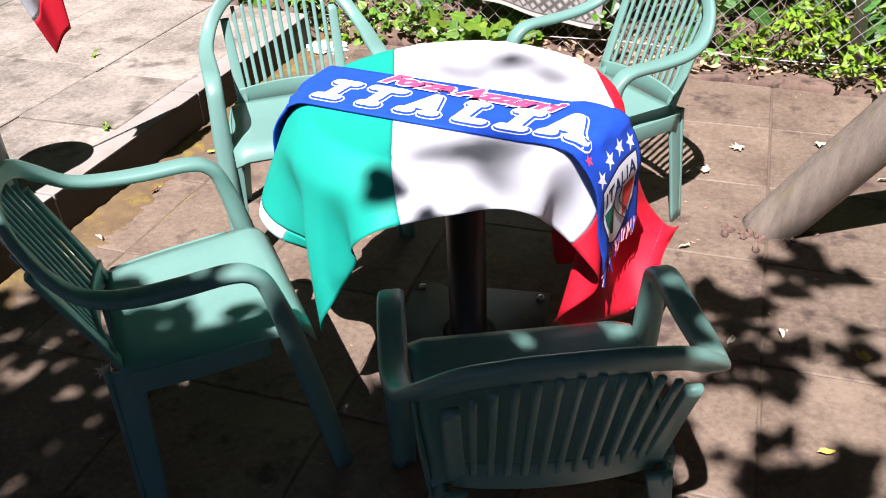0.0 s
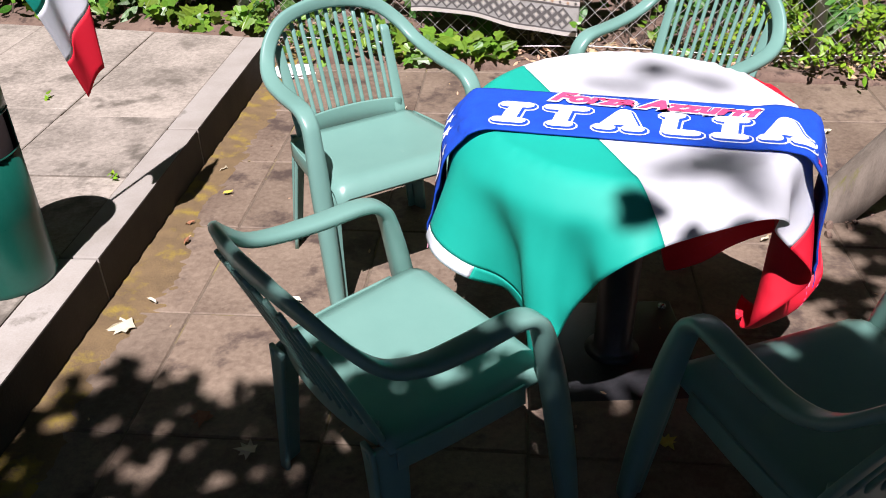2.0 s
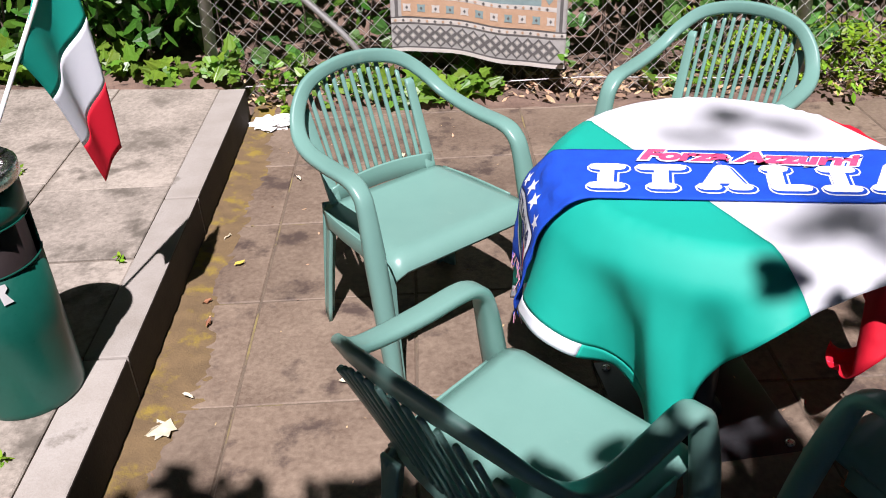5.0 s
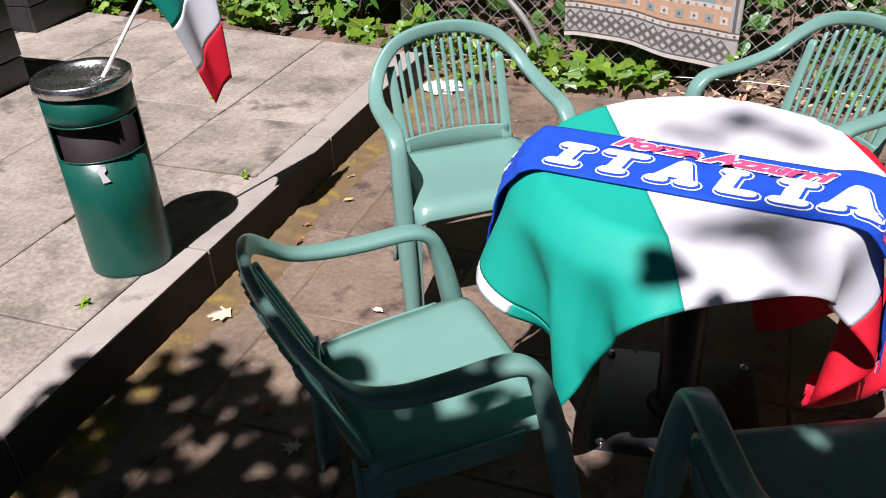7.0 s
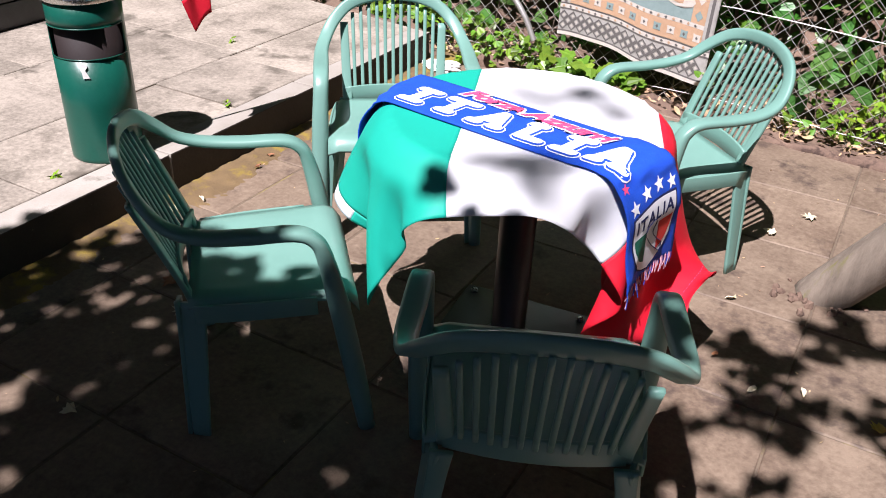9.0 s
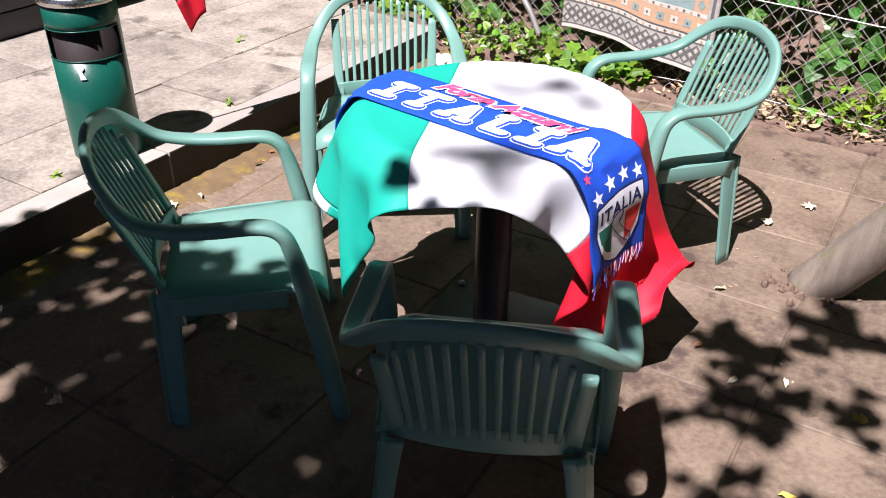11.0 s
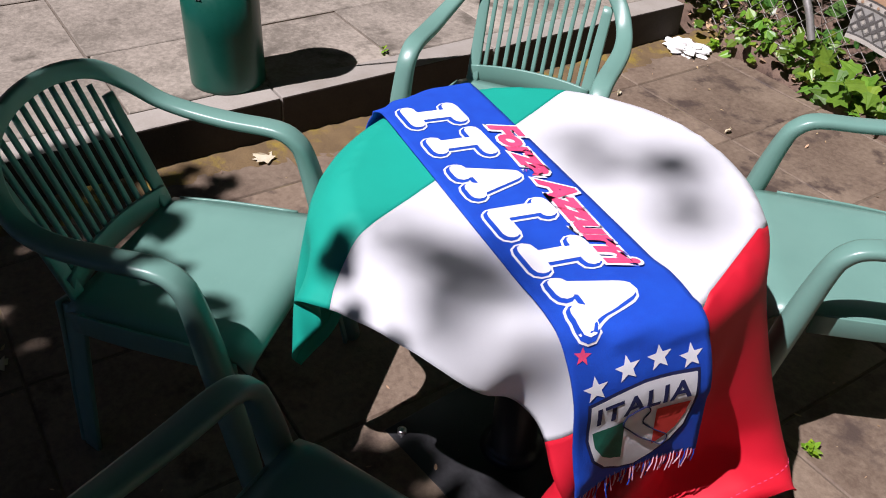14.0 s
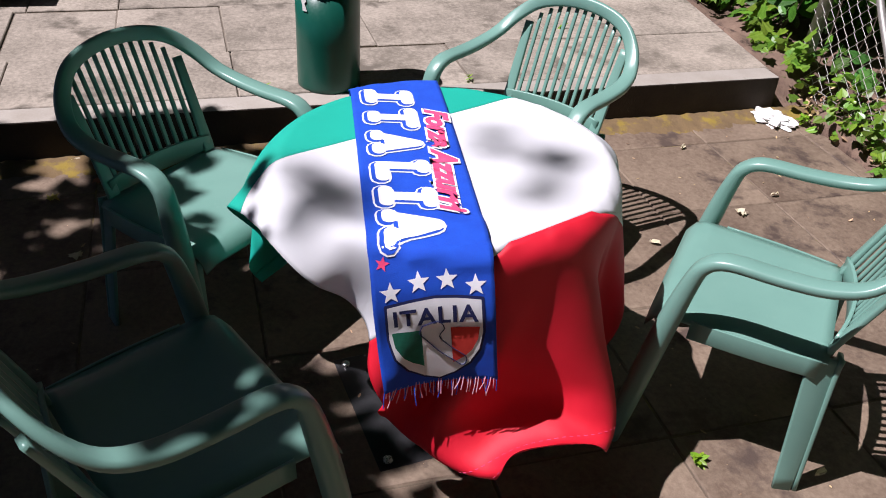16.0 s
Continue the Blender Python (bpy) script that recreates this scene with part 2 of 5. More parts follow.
def sweep_bm(P, wide, thick, side, corner=0.35, bm=None):
    """A bar of rounded box section along P. side: the direction of its width at each point. wide, thick: numbers or one a point."""
    P, side = np.asarray(P, float), np.asarray(side, float)
    n = len(P)
    wide, thick = np.broadcast_to(wide, n), np.broadcast_to(thick, n)
    T = np.gradient(P, axis=0)
    T /= np.linalg.norm(T, axis=1)[:, None]
    S = np.broadcast_to(side, (n, 3)).copy()
    S = S - T * (S * T).sum(1)[:, None]
    S /= np.linalg.norm(S, axis=1)[:, None]
    U = np.cross(S, T)
    bm = bm or bmesh.new()
    rings = []
    for i in range(n):
        w, h = wide[i] / 2, thick[i] / 2
        c = corner * min(w, h)
        ring = []
        for sx, sy in ((1, 1), (-1, 1), (-1, -1), (1, -1)):
            pts = [(w, h - c), (w - 0.3 * c, h - 0.3 * c), (w - c, h)]
            if sx * sy < 0:
                pts = pts[::-1]
            ring += [(sx * x, sy * y) for x, y in pts]
        rings.append([bm.verts.new(P[i] + S[i] * x + U[i] * y) for x, y in ring])
    k = len(rings[0])
    for a, b in zip(rings, rings[1:]):
        for j in range(k):
            bm.faces.new((a[j], a[(j + 1) % k], b[(j + 1) % k], b[j]))
    bm.faces.new(rings[0][::-1])
    bm.faces.new(rings[-1])
    return bm


def tube_mesh(paths, radius, segs=5):
    """Thin round rods along many paths in one list of vertices and faces."""
    V, F = [], []
    for P in paths:
        P = np.asarray(P, float)
        T = np.gradient(P, axis=0)
        T /= np.linalg.norm(T, axis=1)[:, None] + 1e-9
        ref = np.array([0, 0, 1.0]) if abs(T[:, 2]).mean() < 0.8 else np.array([0, 1.0, 0])
        A = np.cross(T, ref)
        A /= np.linalg.norm(A, axis=1)[:, None] + 1e-9
        B = np.cross(T, A)
        r = np.broadcast_to(radius, len(P))
        base = len(V)
        for i in range(len(P)):
            for k in range(segs):
                a = 2 * math.pi * k / segs
                V.append(P[i] + r[i] * (A[i] * math.cos(a) + B[i] * math.sin(a)))
        for i in range(len(P) - 1):
            for k in range(segs):
                a, b = base + i * segs + k, base + i * segs + (k + 1) % segs
                F.append((a, b, b + segs, a + segs))
    return V, F


def leaf_shape(kind):
    """Outline of a leaf of length 1 in its plane, as (across, along, lift)."""
    if kind == "ivy":
        half = [(0.0, 0.0), (0.28, -0.1), (0.46, 0.12), (0.3, 0.38), (0.36, 0.62), (0.14, 0.66)]
    elif kind == "heart":
        half = [(0.0, 0.06), (0.2, -0.08), (0.42, 0.08), (0.4, 0.42), (0.2, 0.76)]
    elif kind == "maple":
        half = [(0.0, 0.0), (0.3, -0.02), (0.26, 0.16), (0.55, 0.34), (0.3, 0.44), (0.3, 0.72), (0.12, 0.62)]
    else:
        half = [(0.0, 0.0), (0.13, 0.18), (0.2, 0.42), (0.16, 0.7), (0.07, 0.9)]
    pts = half + [(0.0, 1.0)] + [(-x, y) for x, y in half[1:][::-1]]
    return np.array([(x, y, -0.25 * abs(x) - 0.12 * y * y) for x, y in pts])


def leaves_mesh(name, kind, pos, normals, sizes, rng):
    """One mesh of many bent leaves: each turned at random about its normal."""
    shape = leaf_shape(kind)
    n, k = len(pos), len(shape)
    nor = normals / np.linalg.norm(normals, axis=1)[:, None]
    r = rng.normal(size=(n, 3))
    a = np.cross(nor, r)
    a /= np.linalg.norm(a, axis=1)[:, None]
    b = np.cross(nor, a)
    V = pos[:, None] + sizes[:, None, None] * (shape[None, :, 0:1] * a[:, None] + shape[None, :, 1:2] * b[:, None] + shape[None, :, 2:3] * nor[:, None])
    top = [i for i in range(k)]
    half = k // 2
    F = []
    for i in range(n):
        o = i * k
        F.append([o + j for j in top[:half + 1]])
        F.append([o] + [o + j for j in top[half:]])
    return mesh_from(name, V.reshape(-1, 3), F)

rng = np.random.default_rng(7)
KERB_X, KERB_H = -1.487, 0.178
EDGE_A, EDGE_B = 2.06, -0.08          # back edge of the paving: y = EDGE_A + EDGE_B * x
FENCE_A, FENCE_B = 2.19, -0.06         # line of the fence


def fence_y(x):
    return FENCE_A + FENCE_B * x


# ---- ground ----
def build_ground():
    V = [(-60, -60, -0.03), (60, -60, -0.03), (60, 60, -0.03), (-60, 60, -0.03)]
    tagged(put_mesh("ground", mesh_from("ground", V, [(0, 1, 2, 3)]), M_SOIL), "bare brown earth under and around the paving", "ground", kind="structure")


def build_soil_strip():
    """Uneven earth between the paving and the fence, rising into a bank behind it."""
    nx, ny = 150, 60
    X = np.linspace(-6.5, 5.0, nx)
    V, F = [], []
    for j in range(ny):
        for x in X:
            e = (EDGE_A + EDGE_B * x) if x > KERB_X else 2.07 + 0.12 * (KERB_X - x)
            d = 3.6 * (j / (ny - 1)) ** 1.7
            y = e + d - 0.03
            base = 0.03 if x > KERB_X else 0.03 + 0.12 * min(1, (KERB_X - x) / 0.15)
            bank = max(0.0, y - fence_y(x) - 1.0) * 0.9
            h = base + 0.06 * noise.noise((x * 3, y * 3, 0)) + 0.035 * noise.noise((x * 11, y * 11, 5)) + 0.018 * noise.noise((x * 31, y * 31, 2)) + bank
            if j == 0:
                h = -0.03
            elif j == 1:
                h = min(h, 0.008)
            V.append((x, y + 0.02 * noise.noise((x * 9, 3, j)), h))
    for j in range(ny - 1):
        for i in range(nx - 1):
            a = j * nx + i
            F.append((a, a + 1, a + nx + 1, a + nx))
    tagged(put_mesh("soil_bank", mesh_from("soil_bank", V, F, True), M_SOIL), "brown earth strip and bank behind the paving", "soil", kind="structure")


# ---- chairs ----
def build_chair():
    """One moulded armchair, facing +y, its feet on z = 0."""
    chair = thing("garden_chair", "sage green moulded plastic garden armchair with slatted back", "chair")
    half = [(0.284, 0.246, 0.012, 0.040, 0.046), (0.280, 0.216, 0.20, 0.052, 0.054), (0.275, 0.180, 0.40, 0.058, 0.052), (0.270, 0.150, 0.532, 0.052, 0.040),
            (0.268, 0.127, 0.577, 0.052, 0.030), (0.268, 0.080, 0.598, 0.054, 0.025), (0.270, -0.03, 0.598, 0.054, 0.024), (0.270, -0.13, 0.604, 0.050, 0.024),
            (0.257, -0.205, 0.626, 0.046, 0.022), (0.225, -0.258, 0.674, 0.044, 0.022), (0.168, -0.296, 0.722, 0.042, 0.022), (0.088, -0.317, 0.746, 0.041, 0.022), (0.0, -0.324, 0.753, 0.041, 0.022)]
    whole = half + [(-x, y, z, w, t) for x, y, z, w, t in half[:-1][::-1]]
    C = spline(whole, 97)
    T = np.gradient(C[:, :3], axis=0)
    T /= np.linalg.norm(T, axis=1)[:, None]
    side = []
    for p, t in zip(C, T):
        s = p[0] / 0.272
        up = np.clip((p[2] - 0.615) / 0.12, 0, 1)
        arm = np.array([math.copysign(1, s) if abs(s) > 0.05 else s * 20, 0.0, 0.0])
        arch = np.cross(np.array([0.0, 0.97, 0.2]), t)
        if np.dot(arch, arm) < 0:
            arch = -arch
        if abs(p[0]) < 0.1:
            arch = np.array([p[0], -0.1, 1.0])
        side.append(arm * (1 - up) + arch * up)
    frame_bm = sweep_bm(C[:, :3], C[:, 3], C[:, 4], np.array(side), 0.75)
    part("arm_frame", frame_bm, M_GREEN, chair)

    # the seat, dished, with a rolled front and a turned-down rim
    nx, ny = 14, 16
    V, F = [], []
    for j in range(ny):
        v = j / (ny - 1)
        for i in range(nx):
            u = 2 * i / (nx - 1) - 1
            y = -0.185 + 0.43 * v
            w = 0.222 + 0.026 * min(1, v * 1.3)
            z = 0.402 - 0.010 * (1 - u * u) * math.sin(math.pi * min(v * 1.05, 1)) + 0.014 * v
            if v > 0.86:
                q = (v - 0.86) / 0.14
                z -= 0.042 * q * q
                y -= 0.010 * q * q
            if abs(u) > 0.98:
                z -= 0.012
            V.append((u * w, y, z))
    nt = len(V)
    V += [(x, y, z - 0.007) for x, y, z in V]
    for j in range(ny - 1):
        for i in range(nx - 1):
            a = j * nx + i
            F.append((a, a + 1, a + nx + 1, a + nx))
            F.append((nt + a, nt + a + nx, nt + a + nx + 1, nt + a + 1))
    rim = [i for i in range(nx)] + [j * nx + nx - 1 for j in range(1, ny)] + [(ny - 1) * nx + i for i in range(nx - 2, -1, -1)] + [j * nx for j in range(ny - 2, 0, -1)]
    for a, b in zip(rim, rim[1:] + rim[:1]):
        F.append((b, a, nt + a, nt + b))
    put_mesh("seat", mesh_from("seat", V, F, True), M_GREEN, chair)

    # skirts under the two sides of the seat, and the ribs below its front
    for s in (-1, 1):
        P = spline([(s * 0.224, -0.17, 0.368), (s * 0.238, -0.04, 0.374), (s * 0.245, 0.13, 0.380)], 10)
        part("skirt", sweep_bm(P, 0.05, 0.007, (0, 0, 1), 0.5), M_GREEN, chair)
    rib = bmesh.new()
    for k in range(12):
        x = -0.165 + 0.03 * k
        sweep_bm(np.array([(x, 0.03, 0.384), (x, 0.13, 0.380), (x, 0.215, 0.370)]), 0.004, 0.02, (1, 0, 0), 0.3, rib)
    part("rib", rib, M_GREEN, chair)

    # the back: two rails, slats and a solid foot, bowed about the sitter
    def back(u, v):
        """u across -1..1, v from the seat (0) to the arch (1)."""
        w = 0.184 + 0.010 * v
        x = u * w
        top = 0.752 - 0.066 * u * u - 0.02 * u ** 4
        z = 0.400 + (top - 0.012 - 0.400) * v
        y = -0.178 - 0.155 * max(0.0, (z - 0.395) / 0.36) ** 1.05 - 0.026 * (1 - u * u) * (1 - 0.65 * v)
        return np.array((x, y, z))
    for s in (-1, 1):
        P = np.array([back(s * 0.97, v) for v in np.linspace(-0.04, 0.99, 14)])
        part("back_rail", sweep_bm(P, np.linspace(0.038, 0.03, 14), 0.014, (1, 0, 0), 0.6), M_GREEN, chair)
    for k in range(11):
        u = -0.8 + 1.6 * k / 10
        P = np.array([back(u, v) for v in np.linspace(0.08, 1.0, 10)])
        part("back_slat", sweep_bm(P, 0.0132, 0.010, (1, 0, 0), 0.7), M_GREEN, chair)
    P = np.array([back(u, 0.06) for u in np.linspace(-1, 1, 15)])
    part("back_foot", sweep_bm(P, 0.060, 0.010, (0, 0, 1), 0.5), M_GREEN, chair)

    # back legs, broad at the top and splayed
    for s in (-1, 1):
        P = spline([(s * 0.204, -0.180, 0.392), (s * 0.212, -0.180, 0.33), (s * 0.230, -0.184, 0.18), (s * 0.248, -0.190, 0.0)], 12)
        part("back_leg", sweep_bm(P, np.linspace(0.085, 0.046, 12), 0.012, (0.35 * s, 1, 0), 0.6), M_GREEN, chair)
        P2 = P + np.array((-s * 0.020, -0.030, 0))
        part("leg_web", sweep_bm(P2, np.linspace(0.05, 0.03, 12), 0.012, (1, -0.1 * s, 0), 0.6), M_GREEN, chair)
        Q = spline([(s * 0.248, 0.19, 0.39), (s * 0.258, 0.212, 0.2), (s * 0.266, 0.242, 0.0)], 8)
        part("front_web", sweep_bm(Q, np.linspace(0.05, 0.034, 8), 0.008, (1, 0, 0), 0.5), M_GREEN, chair)
    return chair


CHAIRS = [  # x, y and the way it faces, in degrees from +x
    (-0.497, -0.508, 41.8, "sage green plastic garden armchair, its back in tree shade"),
    (-0.700, 0.460, -54.5, "sunlit sage green plastic garden armchair beside the kerb"),
    (0.192, 0.770, 228.5, "sunlit sage green plastic garden armchair before the fence"),
    (0.335, -0.619, 113.8, "green plastic garden armchair in the dappled shade of a tree"),
]


def place_chairs():
    first = build_chair()
    for n, (x, y, a, label) in enumerate(CHAIRS):
        m = pose(x, y, 0.0, 0, 0, a - 90) @ Matrix.Diagonal((0.96, 0.96, 1.0, 1.0))
        ob = first if n == 0 else copy_thing(first, m)
        ob.matrix_basis = m
        tagged(ob, label, "chair", "chairs round the table")


# ---- table ----
TOP_Z, TOP_R = 0.726, 0.375


def build_table():
    t = thing("round_table", "round pedestal table with a dark metal column and foot plate", "table")
    part("tabletop", lathe_bm([(0.0005, TOP_Z - 0.03), (TOP_R - 0.022 - 0.012, TOP_Z - 0.03), (TOP_R - 0.022 - 0.004, TOP_Z - 0.026), (TOP_R - 0.022 - 0.005, TOP_Z - 0.018), (TOP_R - 0.022 - 0.012, TOP_Z - 0.007), (TOP_R - 0.022 - 0.02, TOP_Z - 0.003), (0.0005, TOP_Z - 0.003)], 64), M_DARK, t)
    part("column", lathe_bm([(0.075, 0.012), (0.06, 0.02), (0.052, 0.035), (0.052, 0.66), (0.06, 0.69), (0.12, 0.698), (0.12, 0.7)], 32), M_DARK, t, "dark metal column")
    part("foot_plate", box_bm(0.42, 0.42, 0.012, 0.004), M_DARK, t, "flat square dark steel foot plate", pose(0, 0, 0, 0, 0, 6))
    for k in range(4):
        a = radians(6 + 45 + 90 * k)
        part("bolt", lathe_bm([(0.012, 0.012), (0.012, 0.018), (0.008, 0.021), (0.0005, 0.021)], 10), M_STEEL, t, "small steel bolt", pose(0.255 * math.cos(a), 0.255 * math.sin(a), 0))


def relax(P, rest, steps, collide, keep=0.985, grav=0.0016, bend=0.25):
    """Lets a grid of points hang as cloth under its own weight."""
    old = P.copy()
    pairs = []
    n, m = P.shape[:2]
    for di, dj, k in ((1, 0, 1.0), (0, 1, 1.0), (1, 1, 0.6), (1, -1, 0.6), (2, 0, bend), (0, 2, bend), (4, 0, bend * 0.5), (0, 4, bend * 0.5), (8, 0, bend * 0.3), (0, 8, bend * 0.3)):
        for par in range(2):
            if di:
                I = np.arange(n - di)
                I = I[(I // di) % 2 == par]
                J = np.arange(max(0, -dj), m - max(0, dj))
            else:
                I = np.arange(n)
                J = np.arange(m - dj)
                J = J[(J // dj) % 2 == par]
            a, b = np.meshgrid(I, J, indexing="ij")
            pairs.append((a, b, a + di, b + dj, k, rest * math.hypot(di, dj)))
    for s in range(steps):
        vel = (P - old) * keep
        old = P.copy()
        P = P + vel
        P[:, :, 2] -= grav
        for it in range(7):
            for a, b, c, d, k, length in pairs:
                D = P[c, d] - P[a, b]
                dist = np.linalg.norm(D, axis=2, keepdims=True) + 1e-9
                move = 0.5 * k * D * (1 - length / dist)
                P[a, b] += move
                P[c, d] -= move
            P, old = collide(P, old)
    return P


def table_push(radius, top, edge=0.018, thick=9.0, lean=0.0):
    """Keeps cloth outside the table, whose rim is rounded; stiff cloth leans out from the rim by some way before it hangs."""
    def f(P, old):
        r = np.hypot(P[..., 0], P[..., 1]) + 1e-9
        dr, dz = r - (radius - edge), P[..., 2] - (top - edge)
        inside = (r < radius) & (P[..., 2] < top) & (P[..., 2] > top - thick)
        rim = inside & (dr > 0) & (dz > 0)
        by_top = inside & ~rim & ((dr <= 0) & (top - P[..., 2] < radius - r))
        by_side = inside & ~rim & ~by_top
        P[..., 2] = np.where(by_top, top, P[..., 2])
        for k in (0, 1):
            P[..., k] = np.where(by_top, old[..., k], P[..., k])
        far = np.hypot(dr, dz) + 1e-9
        push = np.where(rim & (far < edge), edge / far, 1.0)
        P[..., 2] = np.where(push > 1, top - edge + dz * push, P[..., 2])
        out = np.where(push > 1, (radius - edge + dr * push) / r, np.where(by_side, radius / r, 1.0))
        if lean:
            far_out = r - radius + 0.004
            low = top - 0.004 - 1.15 * far_out - P[..., 2]
            way = np.clip(0.55 - (0.8 * P[..., 0] + 0.6 * P[..., 1]) / r, 0, 1)
            lift = np.where((far_out > 0) & (far_out < lean * way) & (low > 0) & (P[..., 2] > top - 1.4 * lean * way), low / 2.32, 0.0)
            P[..., 2] += lift
            out = out * (r + 1.15 * lift) / r
        for k in (0, 1):
            P[..., k] *= out
        P[..., 2] = np.maximum(P[..., 2], 0.01)
        return P, old
    return f


FLAG_DIR = Vector((0.935, 0.355, 0.0))     # along the flag, from green to red
FLAG_AT = (0.090, -0.005)                   # the flag's middle, along and across, from the table's middle
FLAG_L, FLAG_W = 1.50, 0.91


def drape_flag():
    step = FLAG_L / 90
    ny = round(FLAG_W / step)
    n = np.array(FLAG_DIR)
    m = np.array((-n[1], n[0], 0))
    u = np.linspace(-FLAG_L / 2, FLAG_L / 2, 91) + FLAG_AT[0]
    v = (np.arange(ny + 1) - ny / 2) * step + FLAG_AT[1]
    P = u[:, None, None] * n + v[None, :, None] * m
    P[..., 2] = TOP_Z + 0.006 + 0.004 * np.sin(7 * u)[:, None] * np.cos(9 * v)[None, :]
    P = relax(P, step, 230, table_push(TOP_R + 0.011, TOP_Z + 0.004, lean=0.055), bend=0.45)
    # the red end stands out in a broad pleat, folded back sharply at both sides
    held = np.hypot(P[..., 0], P[..., 1]) < TOP_R + 0.004
    rest = P[held].copy()
    base = table_push(TOP_R + 0.011, TOP_Z + 0.004, thick=0.10, lean=0.055)
    k = np.where((v > -0.20) & (v < 0.012))[0]
    s = ((v[k] - v[k[0]]) / (v[k[-1]] - v[k[0]]))[:, None]
    hem = (1 - s) * np.array((0.491, 0.005, 0.331)) + s * np.array((0.532, 0.197, 0.351))

    tuck = int(np.argmin(abs(v + 0.33)))
    fold, edge_mid = int(np.argmin(abs(v + 0.255))), int(np.argmin(abs(v + 0.01)))

    def push(Q, old):
        Q, old = base(Q, old)
        Q[-1, k] += 0.2 * (hem - Q[-1, k])
        Q[-1, 0] += 0.15 * (np.array((0.301, -0.051, 0.262)) - Q[-1, 0])
        Q[-8, 0] += 0.04 * (np.array((0.33, -0.10, 0.40)) - Q[-8, 0])
        Q[-1, tuck] += 0.12 * (np.array((0.415, -0.055, 0.335)) - Q[-1, tuck])
        # the green end hangs in a fold, one corner pointing down
        Q[0, fold] += 0.04 * (np.array((-0.304, -0.273, 0.479)) - Q[0, fold])
        Q[0, edge_mid] += 0.05 * (np.array((-0.479, -0.132, 0.423)) - Q[0, edge_mid])
        Q[held] = rest
        return Q, old
    P = relax(P, step, 190, push, bend=0.24)
    inner = np.hypot(P[..., 0], P[..., 1]) < TOP_R - 0.008
    for _ in range(2):  # iron out the finest ripples of the hanging part
        Q = P.copy()
        Q[1:-1] = 0.5 * P[1:-1] + 0.25 * (P[2:] + P[:-2])
        R = Q.copy()
        R[:, 1:-1] = 0.5 * Q[:, 1:-1] + 0.25 * (Q[:, 2:] + Q[:, :-2])
        R[inner] = P[inner]
        P = R
    return P, step


SCARF_A = radians(-8.0)
SCARF_MID = np.array((-0.012, -0.083))
SCARF_W, SCARF_L0, SCARF_L1 = 0.226, -0.68, 0.65


def drape_scarf(flag):
    ny = 12
    step = SCARF_W / ny
    nx = round((SCARF_L1 - SCARF_L0) / step)
    a = np.array((math.cos(SCARF_A), math.sin(SCARF_A), 0))
    b = np.array((-a[1], a[0], 0))
    u = SCARF_L0 + step * np.arange(nx + 1)
    v = (np.arange(ny + 1) - ny / 2) * step
    P = u[:, None, None] * a + v[None, :, None] * b + np.array((*SCARF_MID, 0))
    P[..., 2] = TOP_Z + 0.016
    base = table_push(TOP_R + 0.024, TOP_Z + 0.010, lean=0.055)
    C = flag.reshape(-1, 3)
    C = C[C[:, 2] < TOP_Z - 0.01]
    cth, cr = np.arctan2(C[:, 1], C[:, 0]), np.hypot(C[:, 0], C[:, 1])
    count = [0]

    def push(Q, old):
        Q, old = base(Q, old)
        count[0] += 1
        if count[0] % 7 == 0:
            f = Q.reshape(-1, 3)
            low = np.where(f[:, 2] < TOP_Z - 0.004)[0]
            if len(low):
                th, r = np.arctan2(f[low, 1], f[low, 0]), np.hypot(f[low, 0], f[low, 1])
                d2 = ((th[:, None] - cth + math.pi) % (2 * math.pi) - math.pi) ** 2 * 0.2 + (f[low, 2][:, None] - C[:, 2]) ** 2
                near = np.argsort(d2, axis=1)[:, :4]
                want = np.where(np.take_along_axis(d2, near, 1) < 0.0012, cr[near], 0).max(1) + 0.007
                k = np.maximum(1, want / r)
                f[low, 0] *= k
                f[low, 1] *= k
        return Q, old
    return relax(P, step, 170, push, bend=0.5), step


def sheet_mesh(name, P, thick):
    n, m = P.shape[:2]
    V = P.reshape(-1, 3)
    gu, gv = np.gradient(P, axis=0), np.gradient(P, axis=1)
    N = np.cross(gu, gv).reshape(-1, 3)
    N /= np.linalg.norm(N, axis=1)[:, None] + 1e-9
    V = np.vstack([V + N * thick / 2, V - N * thick / 2])
    k = n * m
    F = []
    for i in range(n - 1):
        for j in range(m - 1):
            a = i * m + j
            F.append((a, a + m, a + m + 1, a + 1))
            F.append((k + a, k + a + 1, k + a + m + 1, k + a + m))
    rim = [j for j in range(m)] + [i * m + m - 1 for i in range(1, n)] + [(n - 1) * m + j for j in range(m - 2, -1, -1)] + [i * m for i in range(n - 2, 0, -1)]
    for a, b in zip(rim, rim[1:] + rim[:1]):
        F.append((a, b, k + b, k + a))
    return mesh_from(name, V, F, True)


def refine(P):
    """Twice as many points each way, on smooth curves."""
    for axis in (0, 1):
        Q = np.moveaxis(P, axis, 0)
        mid = 0.5 * (Q[:-1] + Q[1:])
        inner = (-Q[:-3] + 9 * Q[1:-2] + 9 * Q[2:-1] - Q[3:]) / 16
        mid[1:-1] = inner
        R = np.empty((2 * len(Q) - 1, *Q.shape[1:]))
        R[0::2], R[1::2] = Q, mid
        P = np.moveaxis(R, 0, axis)
    return P


